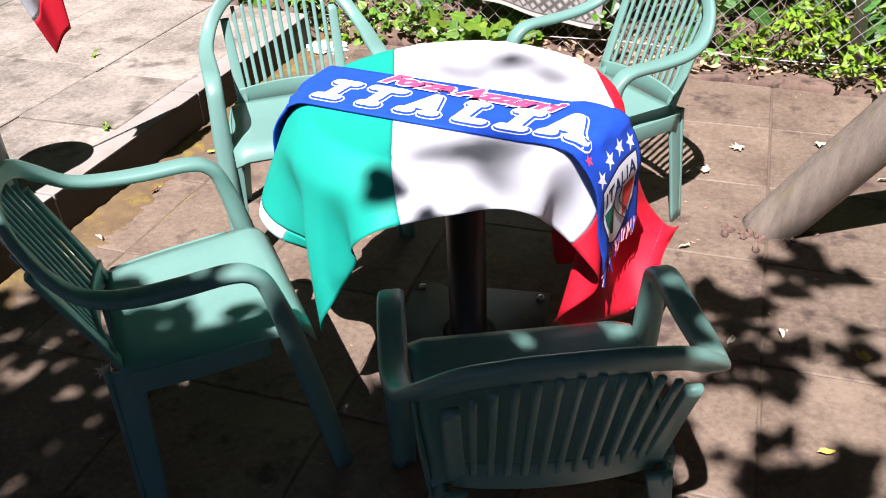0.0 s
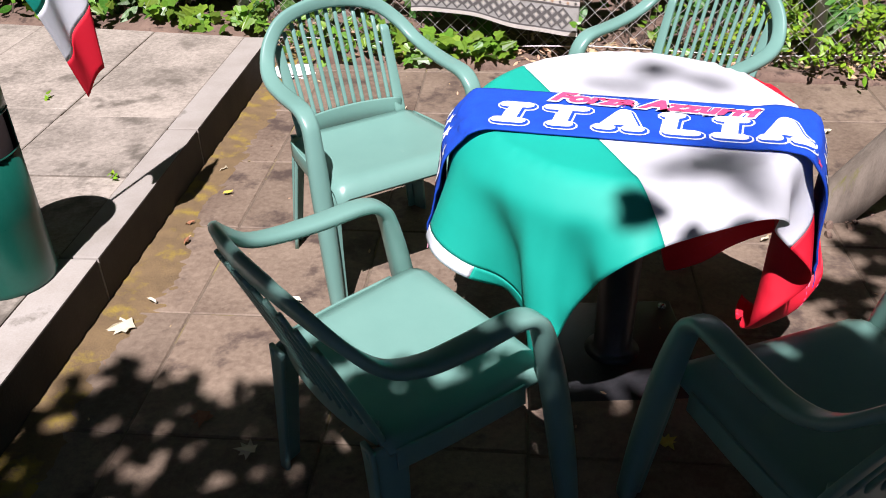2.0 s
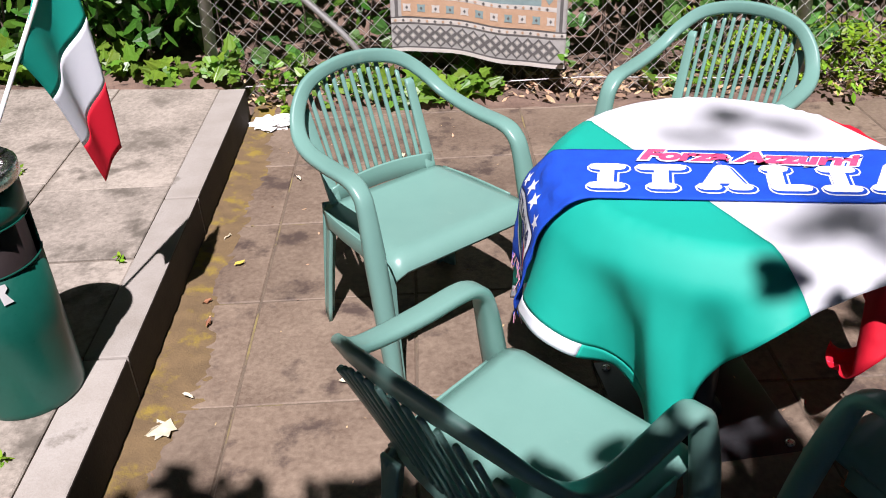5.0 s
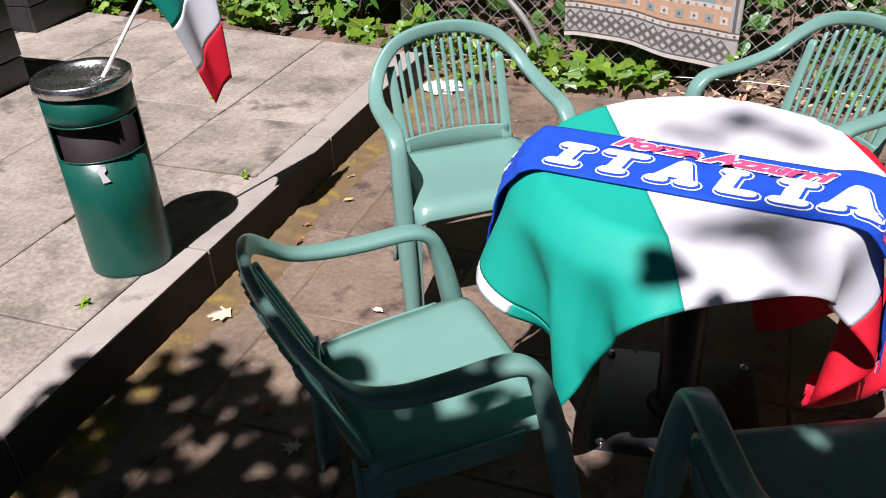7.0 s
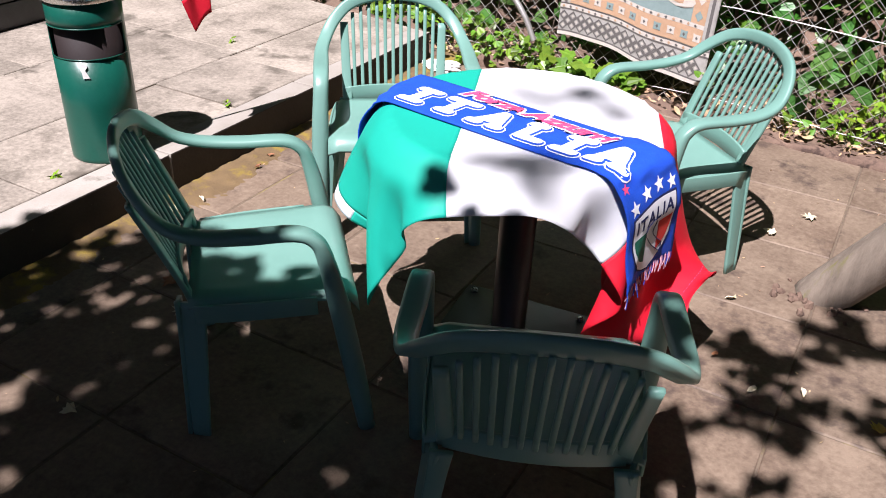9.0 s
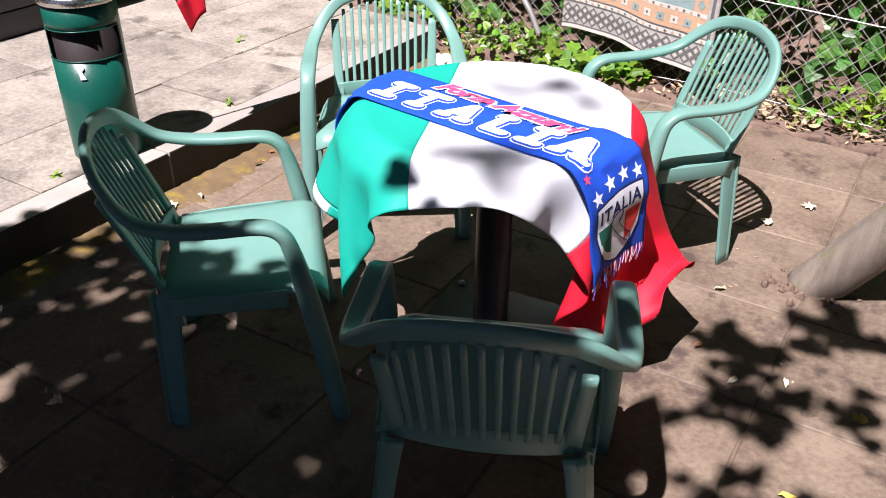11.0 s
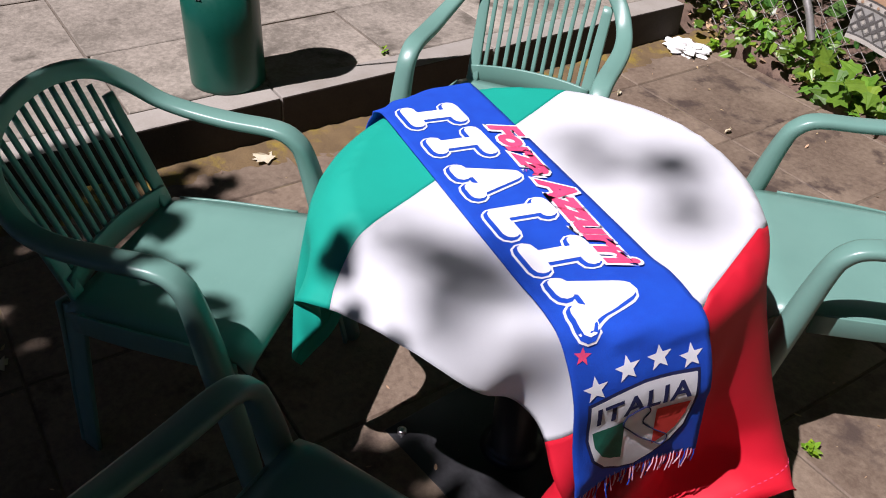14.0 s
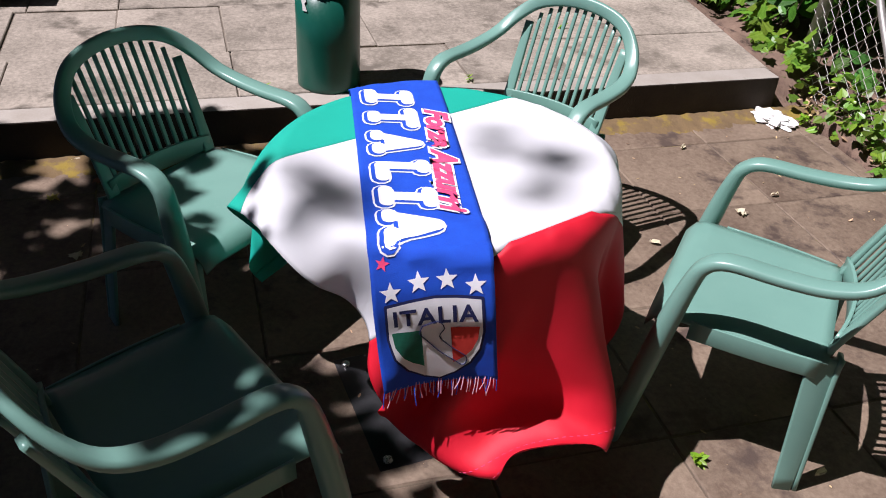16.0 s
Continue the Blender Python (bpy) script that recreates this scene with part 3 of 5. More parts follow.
def build_flag():
    P, step = drape_flag()
    cloth = thing("flag_tablecloth", "green, white and red flag spread over the table as cloth", "tablecloth")
    fine = refine(P)
    half = fine.shape[1] // 2 - 20
    put_mesh("header_band", sheet_mesh("header_band", fine[0:5, half:], 0.0014), M_FLAGW, cloth, "white sewn header band")
    put_mesh("header_band", sheet_mesh("header_band", fine[0:5, :half + 1], 0.0014), M_FLAGG, cloth, "green turned-in header")
    for name, a, b, mat, label in (("green_stripe", 4, 60, M_FLAGG, "green stripe"), ("white_stripe", 60, 120, M_FLAGW, "white stripe"), ("red_stripe", 120, 180, M_FLAGR, "red stripe")):
        put_mesh(name, sheet_mesh(name, fine[a:b + 1], 0.0012), mat, cloth, label)
    # the sewn hem of the red end
    for row in (174, 179):
        paths = []
        for k in range(0, fine.shape[1] - 2, 2):
            paths.append([fine[row, k] + np.array((0.0012, 0, 0.0004)), fine[row, k + 1] + np.array((0.0016, 0, 0.0004))])
        V, F = tube_mesh(paths, 0.0011, 4)
        put_mesh("hem_stitching", mesh_from("hem_stitching", V, F), M_SPINK, cloth, "pale stitching along the hem")
    return P


class Strip:
    """Places things by length and width on a draped strip of cloth."""

    def __init__(self, P, u0, step):
        self.P, self.u0, self.step = P, u0, step
        gu, gv = np.gradient(P, axis=0), np.gradient(P, axis=1)
        N = np.cross(gu, gv)
        self.N = N / np.linalg.norm(N, axis=2, keepdims=True)

    def at(self, u, v, lift):
        P = self.P
        i = min(max((u - self.u0) / self.step, 0), P.shape[0] - 1.001)
        j = min(max(v / self.step + (P.shape[1] - 1) / 2, 0), P.shape[1] - 1.001)
        a, b = int(i), int(j)
        s, t = i - a, j - b
        mix = lambda A: (A[a, b] * (1 - s) * (1 - t) + A[a + 1, b] * s * (1 - t) + A[a, b + 1] * (1 - s) * t + A[a + 1, b + 1] * s * t)  # noqa: E731
        return mix(P) + lift * mix(self.N)


def text_bm(words, size, shear=0.0, offset=0.0, spacing=1.0):
    """Flat letters as a mesh, their middle at the origin."""
    cu = bpy.data.curves.new("letters", "FONT")
    cu.body, cu.size, cu.shear, cu.offset, cu.space_character = words, size, shear, offset, spacing
    cu.align_x, cu.align_y, cu.resolution_u = "CENTER", "CENTER", 3
    ob = new("letters", cu)
    dg = bpy.context.evaluated_depsgraph_get()
    me = bpy.data.meshes.new_from_object(ob.evaluated_get(dg))
    bpy.data.objects.remove(ob)
    bpy.data.curves.remove(cu)
    bm = bmesh.new()
    bm.from_mesh(me)
    bpy.data.meshes.remove(me)
    return bm


STROKES = {  # slab-serif capitals as straight strokes, one unit high
    "I": [((0, 0), (0, 1)), ((-0.28, 0), (0.28, 0)), ((-0.28, 1), (0.28, 1))],
    "T": [((0, 0), (0, 1)), ((-0.44, 1), (0.44, 1)), ((-0.18, 0), (0.18, 0))],
    "A": [((-0.36, 0), (0, 1)), ((0.36, 0), (0, 1)), ((-0.2, 0.34), (0.2, 0.34)), ((-0.48, 0), (-0.24, 0)), ((0.24, 0), (0.48, 0))],
    "L": [((-0.2, 0), (-0.2, 1)), ((-0.2, 0), (0.40, 0)), ((-0.36, 1), (-0.04, 1))],
}


def capital_bm(c, height, width):
    """A fat capital of round-ended strokes, leaning a little."""
    bm = bmesh.new()
    for k, (p, q) in enumerate(STROKES[c]):
        p, q = (np.array((a[0] * height + 0.10 * (a[1] - 0.5) * height, (a[1] - 0.5) * height)) for a in (p, q))
        d = (q - p) / np.linalg.norm(q - p)
        s = np.array((-d[1], d[0]))
        ring = []
        for end, sign in ((q, 1), (p, -1)):
            for a in np.linspace(-math.pi / 2, math.pi / 2, 6):
                ring.append(end + width / 2 * (sign * d * math.cos(a) + sign * s * math.sin(a)))
        bm.faces.new([bm.verts.new((x, y, 0.00008 * k)) for x, y in ring])
    return bm


def cut_fine(bm, size):
    bmesh.ops.triangulate(bm, faces=bm.faces[:])
    for _ in range(4):
        long = [e for e in bm.edges if e.calc_length() > size]
        if not long:
            break
        bmesh.ops.subdivide_edges(bm, edges=long, cuts=1)
        bmesh.ops.triangulate(bm, faces=[f for f in bm.faces if len(f.verts) > 3])


def on_strip(name, bm, strip, u, v, mat, parent, lift, turn=0.0, sx=1.0, sy=1.0, label=""):
    """Bends a flat mesh onto the strip at (u, v), turned by some degrees."""
    bmesh.ops.transform(bm, matrix=pose(u, v, 0, 0, 0, turn) @ Matrix.Diagonal((sx, sy, 1, 1)), verts=bm.verts)
    cut_fine(bm, 0.018)
    for w in bm.verts:
        w.co = strip.at(w.co.x, w.co.y, lift + w.co.z)
    return part(name, bm, mat, parent, label)


def poly_bm(points):
    bm = bmesh.new()
    bm.faces.new([bm.verts.new((x, y, 0)) for x, y in points])
    return bm


def star_points(r):
    return [((r if k % 2 == 0 else 0.42 * r) * math.sin(math.pi * k / 5), (r if k % 2 == 0 else 0.42 * r) * math.cos(math.pi * k / 5)) for k in range(10)]


def shield_points(w, h):
    side = [(0.5, 0.5), (0.51, 0.1), (0.46, -0.15), (0.34, -0.34), (0.17, -0.46), (0.0, -0.52)]
    pts = [(-0.5, 0.5), (-0.25, 0.53), (0.0, 0.545), (0.25, 0.53)] + side + [(-x, y) for x, y in side[1:-1][::-1]]
    return [(w * x, h * y) for x, y in pts]


def build_scarf(flag):
    P, step = drape_scarf(flag)
    scarf = thing("football_scarf", "blue knitted supporter scarf with white lettering, laid across the flag", "scarf")
    P = refine(P)
    put_mesh("knit", sheet_mesh("knit", P, 0.004), M_BLUE, scarf, "bright blue knitted band")
    strip = Strip(P, SCARF_L0, step / 2)
    base = 0.0034
    # the big letters, white with a blue line and a white rim
    xs = [-0.275, -0.162, -0.035, 0.088, 0.196, 0.308]
    for c, x in zip("ITALIA", xs):
        on_strip("letter_rim", capital_bm(c, 0.086, 0.045), strip, x + 0.003, -0.028, M_SWHITE, scarf, base)
        on_strip("letter_line", capital_bm(c, 0.086, 0.037), strip, x + 0.003, -0.028, M_BLUE, scarf, base + 0.0009)
        on_strip("letter", capital_bm(c, 0.086, 0.030), strip, x, -0.023, M_SWHITE, scarf, base + 0.0018, label="white capital letter")
    on_strip("slogan_rim", text_bm("Forza Azzurri", 0.070, 0.35, 0.0085), strip, 0.025, 0.068, M_SWHITE, scarf, base + 0.0026, turn=-2.5, sx=1.16)
    on_strip("slogan", text_bm("Forza Azzurri", 0.070, 0.35, 0.0036), strip, 0.025, 0.068, M_SPINK, scarf, base + 0.0036, turn=-2.5, sx=1.16, label="pink slanted slogan")
    on_strip("maker_mark", poly_bm(star_points(0.014)), strip, 0.380, -0.089, M_SPINK, scarf, base)
    # a crest with stars at each end
    for end in (1, -1):
        turn = -90 if end > 0 else 90
        u0 = 0.425 if end > 0 else -0.445
        for k in range(4):
            v = (-0.078 + 0.052 * k)
            on_strip("star", poly_bm(star_points(0.021)), strip, u0 + end * (0.008 if k in (0, 3) else -0.006), v, M_SWHITE, scarf, base, turn=turn + 180)
        uc = u0 + end * 0.125
        flip = turn + 180
        on_strip("crest_rim", poly_bm(shield_points(0.184, 0.19)), strip, uc, 0.0, M_SNAVY, scarf, base, turn=flip)
        on_strip("crest", poly_bm(shield_points(0.174, 0.18)), strip, uc, 0.0, M_SWHITE, scarf, base + 0.0008, turn=flip, label="white shield crest")
        left = [(-0.062, 0.032), (-0.028, 0.032), (-0.028, -0.058), (-0.05, -0.045), (-0.066, -0.028), (-0.079, 0.0), (-0.083, 0.032)]
        on_strip("crest_green", poly_bm(left), strip, uc, 0.0, M_SGREEN, scarf, base + 0.0016, turn=flip)
        on_strip("crest_red", poly_bm([(-x, y) for x, y in left][::-1]), strip, uc, 0.0, M_SRED, scarf, base + 0.0016, turn=flip)
        words = text_bm("ITALIA", 0.050, offset=0.0012, spacing=1.1)
        on_strip("crest_word", words, strip, uc - end * 0.062, 0.0, M_SNAVY, scarf, base + 0.0016, turn=flip, label="dark blue lettering")
        coast = [(-0.012, 0.03), (0.006, 0.034), (0.012, 0.022), (0.006, 0.01), (0.018, -0.006), (0.034, -0.022), (0.030, -0.034), (0.020, -0.026), (0.004, -0.010), (-0.008, 0.006), (-0.016, 0.018)]
        loop = [(1.7 * x - 0.004, 1.7 * y - 0.008, 0) for x, y in spline([(x, y) for x, y in coast + coast[:1]], 50)]
        V, F = tube_mesh([loop], 0.0011, 4)
        bm = bmesh.new()
        bmv = [bm.verts.new(tuple(v)) for v in V]
        for f in F:
            bm.faces.new([bmv[i] for i in f])
        on_strip("crest_outline", bm, strip, uc, 0.0, M_SNAVY, scarf, base + 0.002, turn=flip)
        # fringe
        paths = []
        L = SCARF_L1 if end > 0 else SCARF_L0
        for k in range(46):
            v = -SCARF_W / 2 + SCARF_W * (k + 0.5) / 46
            p0 = np.array(strip.at(L - end * 0.004, v, 0))
            out = np.array((p0[0], p0[1], 0)) / np.hypot(p0[0], p0[1])
            drop = 0.034 + 0.014 * rng.random()
            sway = rng.normal(size=3) * 0.006
            paths.append([p0, p0 + np.array((0, 0, -drop * 0.5)) + out * 0.004 + sway * 0.4, p0 + np.array((0, 0, -drop)) + out * 0.003 + sway])
        V, F = tube_mesh(paths, 0.0011, 4)
        for nm, mat, sel in (("fringe", M_FRINGE, 0), ("fringe", M_BLUE, 1)):
            keep = [f for n, f in enumerate(F) if ((n // 8) % 3 == 0) == (sel == 1)]
            put_mesh(nm, mesh_from(nm, V, keep), mat, scarf, "pink and blue yarn fringe")


# ---- terrace ----
def build_bin():
    x, y = -1.698, 0.012
    b = thing("litter_bin", "dark green cylindrical litter bin with a steel ashtray top", "litter bin", pose(x, y, KERB_H, 0, 0, 0))
    R, Ht = 0.127, 0.615
    facing = math.atan2(-1.9 - y, 0.2 - x)
    segs = 64
    z0, z1, half = 0.392, 0.500, radians(72)
    zs = [0.0, 0.006, 0.02, 0.2, z0, z1, 0.52, Ht - 0.03]
    V, F, idx = [], [], {}
    for i, z in enumerate(zs):
        for k in range(segs):
            a = 2 * math.pi * k / segs
            r = R - (0.004 if i == 0 else 0)
            V.append((r * math.cos(a), r * math.sin(a), z))
    for i in range(len(zs) - 1):
        for k in range(segs):
            am = 2 * math.pi * (k + 0.5) / segs
            d = (am - facing + math.pi) % (2 * math.pi) - math.pi
            if zs[i] == z0 and abs(d) < half:
                continue
            q = i * segs
            F.append((q + k, q + (k + 1) % segs, q + segs + (k + 1) % segs, q + segs + k))
    body = put_mesh("body", mesh_from("body", V, F, True), M_BIN, b)
    s = body.modifiers.new("wall", "SOLIDIFY")
    s.thickness = 0.004
    # drum close behind the slot, painted with the darkness of the hollow bin
    part("liner", lathe_bm([(R - 0.016, 0.01), (R - 0.016, Ht - 0.05)], 40), M_BLACK, b, "near-black drum standing in for the bin's unlit inside")
    part("rim", lathe_bm([(R + 0.004, Ht - 0.034), (R + 0.009, Ht - 0.03), (R + 0.009, Ht - 0.004), (R + 0.004, Ht), (R - 0.02, Ht - 0.004), (R - 0.022, Ht - 0.016), (R - 0.03, Ht - 0.022), (0.0005, Ht - 0.022)], 56, False), M_STEEL, b, "steel ashtray rim")
    bars = [[(xx, -math.sqrt(max(0.1 ** 2 - xx * xx, 0)), Ht - 0.012), (xx, math.sqrt(max(0.1 ** 2 - xx * xx, 0)), Ht - 0.012)] for xx in np.linspace(-0.09, 0.09, 15)]
    V, F = tube_mesh(bars, 0.0022, 6)
    put_mesh("grille", mesh_from("grille", V, F), M_STEEL, b, "steel bar grille")
    lip = [[((R + 0.001) * math.cos(facing + a), (R + 0.001) * math.sin(facing + a), z) for a in np.linspace(-half, half, 24)] for z in (z0 + 0.001, z1 - 0.001)]
    for line in lip:
        V, F = tube_mesh([line], 0.0022, 5)
        put_mesh("slot_edge", mesh_from("slot_edge", V, F, True), M_BIN, b)
    a0 = facing - radians(8)
    pts = [(0.010, 0.0), (0.012, -0.012), (0.004, -0.022), (0.016, -0.05), (-0.006, -0.052), (-0.008, -0.03), (-0.012, -0.02), (-0.010, 0.0)]
    V = [((R + 0.0035) * math.cos(a0 + px / R), (R + 0.0035) * math.sin(a0 + px / R), z0 - 0.012 + pz) for px, pz in pts]
    put_mesh("torn_sticker", mesh_from("torn_sticker", V, [list(range(len(V)))]), M_WHITE, b, "torn white sticker remnant")


def build_flag_on_stick():
    foot, top = np.array((-1.642, 0.01, KERB_H + 0.585)), np.array((-1.485, 0.40, 1.20))
    f = thing("hand_flag", "small green, white and red flag on a white stick", "flag", pose(*foot))
    way = top - foot
    V, F = tube_mesh([[tuple(way * k) for k in (0, 0.5, 1.0)]], 0.0055, 8)
    put_mesh("stick", mesh_from("stick", V, F, True), M_WHITE, f, "white plastic stick")
    low0, low1 = np.array((-1.51, 0.335, 0.59)) - foot, np.array((-1.465, 0.385, 0.655)) - foot
    nu, nv = 31, 17
    P = np.zeros((nu, nv, 3))
    for i in range(nu):
        u = i / (nu - 1)
        for j in range(nv):
            v = j / (nv - 1)
            root, end = way * (0.47 + 0.52 * v), low0 * (1 - v) + low1 * v
            fold = 0.014 * math.sin(2 * math.pi * 1.2 * v + 0.6) * math.sin(math.pi * min(1, u * 0.9 + 0.08))
            P[i, j] = root * (1 - u) + end * u + np.array((fold, 0.02 * math.sin(3 * u) * (0.5 - v), 0.012 * math.sin(6 * u + 3 * v)))
    for name, a, c, mat in (("green_stripe", 0, 10, M_FLAGG), ("white_stripe", 10, 20, M_FLAGW), ("red_stripe", 20, 30, M_FLAGR)):
        put_mesh(name, sheet_mesh(name, P[a:c + 1], 0.001), mat, f)


def build_dark_boxes():
    # the second and third boxes are added where only dark shapes are known
    for x, y, sx, sy, h, a in ((-3.61, 0.23, 0.72, 2.03, 0.55, 0), (-4.2, 2.9, 0.7, 2.0, 0.6, 2), (-3.17, -1.97, 0.7, 1.2, 0.5, -4)):
        p = thing("planter_box", "black painted timber box on the terrace", "planter", pose(x, y, KERB_H, 0, 0, a), "planters on the terrace")
        n = 4
        for k in range(n):
            bh = h / n
            for s in (-1, 1):
                part("board", box_bm(0.03, sy, bh - 0.006, 0.003), M_DARK, p, m=pose(s * (sx / 2 - 0.015), 0, k * bh))
                part("board", box_bm(sx - 0.062, 0.03, bh - 0.006, 0.003), M_DARK, p, m=pose(0, s * (sy / 2 - 0.015), k * bh))
        part("earth_fill", box_bm(sx - 0.07, sy - 0.07, h - 0.05), M_SOIL, p, "dark earth filling")


# ---- fence and plants ----
def build_fence():
    fence = thing("chain_link_fence", "old grey chain-link fence overgrown with ivy and weeds", "fence", kind="structure")
    x0, x1, z0, z1 = -1.70, 4.2, 0.03, 1.5
    step = 0.0385
    paths = []
    n = int((x1 - x0) / (2 * step)) * 2
    rows = int((z1 - z0) / step)
    for k in range(0, n):
        P = []
        for r in range(rows):
            x = x0 + step * (k + ((r + k) % 2))
            bulge = 0.012 * noise.noise((x * 1.5, r * 0.06, 1))
            P.append((x, fence_y(x) + bulge + (0.004 if (r + k) % 2 else -0.004), z0 + r * step))
        if k % 2 == 0:
            paths.append(P)
        else:
            paths.append([(x, y + 0.001, z) for x, y, z in P])
    V, F = tube_mesh(paths, 0.0019, 4)
    put_mesh("mesh_wire", mesh_from("mesh_wire", V, F), M_WIRE, fence, "diamond wire mesh")
    for x in (-1.70, 1.12, 4.2):
        part("post", lathe_bm([(0.03, 0.0), (0.03, 1.55), (0.02, 1.57), (0.0005, 1.575)], 16), M_GALV, fence, "grey metal post", pose(x, fence_y(x) + 0.035, 0.0, 0, 3 if x < 0 else -4, 0))
    for za, zb in ((0.56, 0.47), (0.09, 0.08), (1.45, 1.45)):
        V, F = tube_mesh([[(x, fence_y(x) - 0.006, za + (zb - za) * k / 20 + 0.012 * math.sin(k * 1.3)) for k, x in enumerate(np.linspace(x0, x1, 21))]], 0.0025, 5)
        put_mesh("line_wire", mesh_from("line_wire", V, F), M_GALV, fence, "straining wire")
    V, F = tube_mesh([spline([(-1.36, fence_y(-1.4) - 0.02, 0.72), (-1.25, fence_y(-1.3) - 0.03, 0.57), (-1.02, fence_y(-1.0) - 0.05, 0.34), (-0.93, fence_y(-0.9) - 0.06, 0.2)], 12)], 0.016, 8)
    tagged(put_mesh("broken_pipe", mesh_from("broken_pipe", V, F, True), M_GALV), "grey bent pipe leaning against the fence", "pipe")


def build_rug():
    rug = thing("hanging_rug", "faded patterned rug hung over the chain-link fence", "rug")
    xa, xb, zb, zt = -0.812, -0.008, 0.215, 1.5
    W = xb - xa
    y_off = -0.045

    def at(u, v, lift=0.0):
        """u across in metres from the middle, v up from the lower edge."""
        x = (xa + xb) / 2 + u
        wave = 0.018 * math.sin(9 * u + 1.0) + 0.010 * math.sin(21 * u)
        sag = 0.022 * math.sin(6.2 * u + 2.6) * max(0, 1 - v / 0.5) - 0.08 * (u / W)
        return Vector((x + 0.02 * v, fence_y(x) + y_off - wave * (1 - 0.4 * v) - lift, zb + v + sag))
    nu, nv = 60, 70
    P = np.array([[at(-W / 2 + W * i / (nu - 1), (zt - zb) * j / (nv - 1)) for j in range(nv)] for i in range(nu)])
    put_mesh("woven_ground", sheet_mesh("woven_ground", P, 0.008), M_RUGBASE, rug, "grey woven ground")

    def band(name, u0, u1, v0, v1, mat, lift):
        n, m = max(2, int((u1 - u0) / 0.02) + 1), max(2, int((v1 - v0) / 0.02) + 1)
        V = [at(u0 + (u1 - u0) * i / (n - 1), v0 + (v1 - v0) * j / (m - 1), lift) for i in range(n) for j in range(m)]
        F = [(i * m + j, (i + 1) * m + j, (i + 1) * m + j + 1, i * m + j + 1) for i in range(n - 1) for j in range(m - 1)]
        put_mesh(name, mesh_from(name, V, F, True), mat, rug)

    def motifs(name, shapes, mat, lift):
        for pts in shapes:
            put_mesh(name, mesh_from(name, [at(u, v, lift) for u, v in pts], [list(range(len(pts)))]), mat, rug)

    def motif(name, shapes, mat, lift):
        V, F = [], []
        for pts in shapes:
            F.append(list(range(len(V), len(V) + len(pts))))
            V += [at(u, v, lift) for u, v in pts]
        tagged(put_mesh(name, mesh_from(name, V, F), mat, rug), kind="stuff")
    e = W / 2
    band("white_edge", -e, e, 0.0, 0.018, M_RUGCREAM, 0.006)
    band("dark_stripe", -e, e, 0.018, 0.026, M_RUGDARK, 0.006)
    # lattice border
    cell = W / 16
    lat, dots = [], []
    for r in range(3):
        for k in range(16):
            u, v = -e + cell * (k + 0.5 + 0.5 * (r % 2)), 0.052 + 0.026 * r
            if u + cell / 2 > e:
                continue
            for s in (0.5,):
                w, h, t = cell * s, 0.026, 0.0048
                lat += [[(u - w, v), (u, v + h), (u, v + h - 2 * t), (u - w + 2 * t, v)], [(u, v + h), (u + w, v), (u + w - 2 * t, v), (u, v + h - 2 * t)],
                        [(u + w, v), (u, v - h), (u, v - h + 2 * t), (u + w - 2 * t, v)], [(u, v - h), (u - w, v), (u - w + 2 * t, v), (u, v - h + 2 * t)]]
            dots.append([(u - 0.008, v), (u, v - 0.010), (u + 0.008, v), (u, v + 0.010)])
    motif("lattice", lat, M_RUGDARK, 0.0062)
    motif("lattice_dot", dots, M_RUGCREAM, 0.0062)
    band("dark_stripe", -e, e, 0.135, 0.142, M_RUGDARK, 0.006)
    band("patterned_stripe", -e, e, 0.142, 0.162, M_RUGCREAM, 0.006)
    band("peach_border", -e + 0.05, e - 0.05, 0.17, 0.255, M_RUGPEACH, 0.006)
    band("dark_stripe", -e, e, 0.162, 0.168, M_RUGDARK, 0.0065)
    band("patterned_stripe", -e + 0.05, e - 0.05, 0.255, 0.275, M_RUGCREAM, 0.0062)
    band("teal_field", -e + 0.12, e - 0.12, 0.275, 1.3, M_RUGTEAL, 0.006)
    for s in (-1, 1):
        a, b = sorted((s * (e - 0.05), s * (e - 0.12)))
        band("peach_border", a, b, 0.275, 1.3, M_RUGPEACH, 0.006)
        a, b = sorted((s * (e - 0.02), s * (e - 0.035)))
        band("dark_stripe", a, b, 0.17, 1.35, M_RUGDARK, 0.0062)
    bits = {"c": [], "d": [], "t": [], "p": []}
    rr = random.Random(4)
    for k in range(11):
        u = -e + 0.075 + (W - 0.15) * k / 10
        for v, sz in ((0.212, 0.026),):
            bits["t" if k % 2 else "c"].append([(u + sz * math.cos(q * math.pi / 4) * (1 if q % 2 else 0.62), v + sz * math.sin(q * math.pi / 4) * (1 if q % 2 else 0.62)) for q in range(8)])
            bits["d"].append([(u - 0.007, v), (u, v - 0.009), (u + 0.007, v), (u, v + 0.009)])
    for k in range(22):
        u = -e + 0.02 + (W - 0.04) * k / 21
        bits["d" if k % 2 else "p"].append([(u - 0.008, 0.152), (u, 0.145), (u + 0.008, 0.152), (u, 0.159)])
        if abs(u) < e - 0.06:
            bits["d" if k % 2 else "p"].append([(u - 0.008, 0.265), (u, 0.258), (u + 0.008, 0.265), (u, 0.272)])
    for k in range(3):
        u = -0.22 + 0.22 * k
        bits["c"].append([(u + 0.07 * math.cos(q * math.pi / 5), 0.36 + 0.035 * math.sin(q * math.pi / 5)) for q in range(10)])
        bits["p"].append([(u + 0.045 * math.cos(q * math.pi / 4), 0.36 + 0.02 * math.sin(q * math.pi / 4)) for q in range(8)])
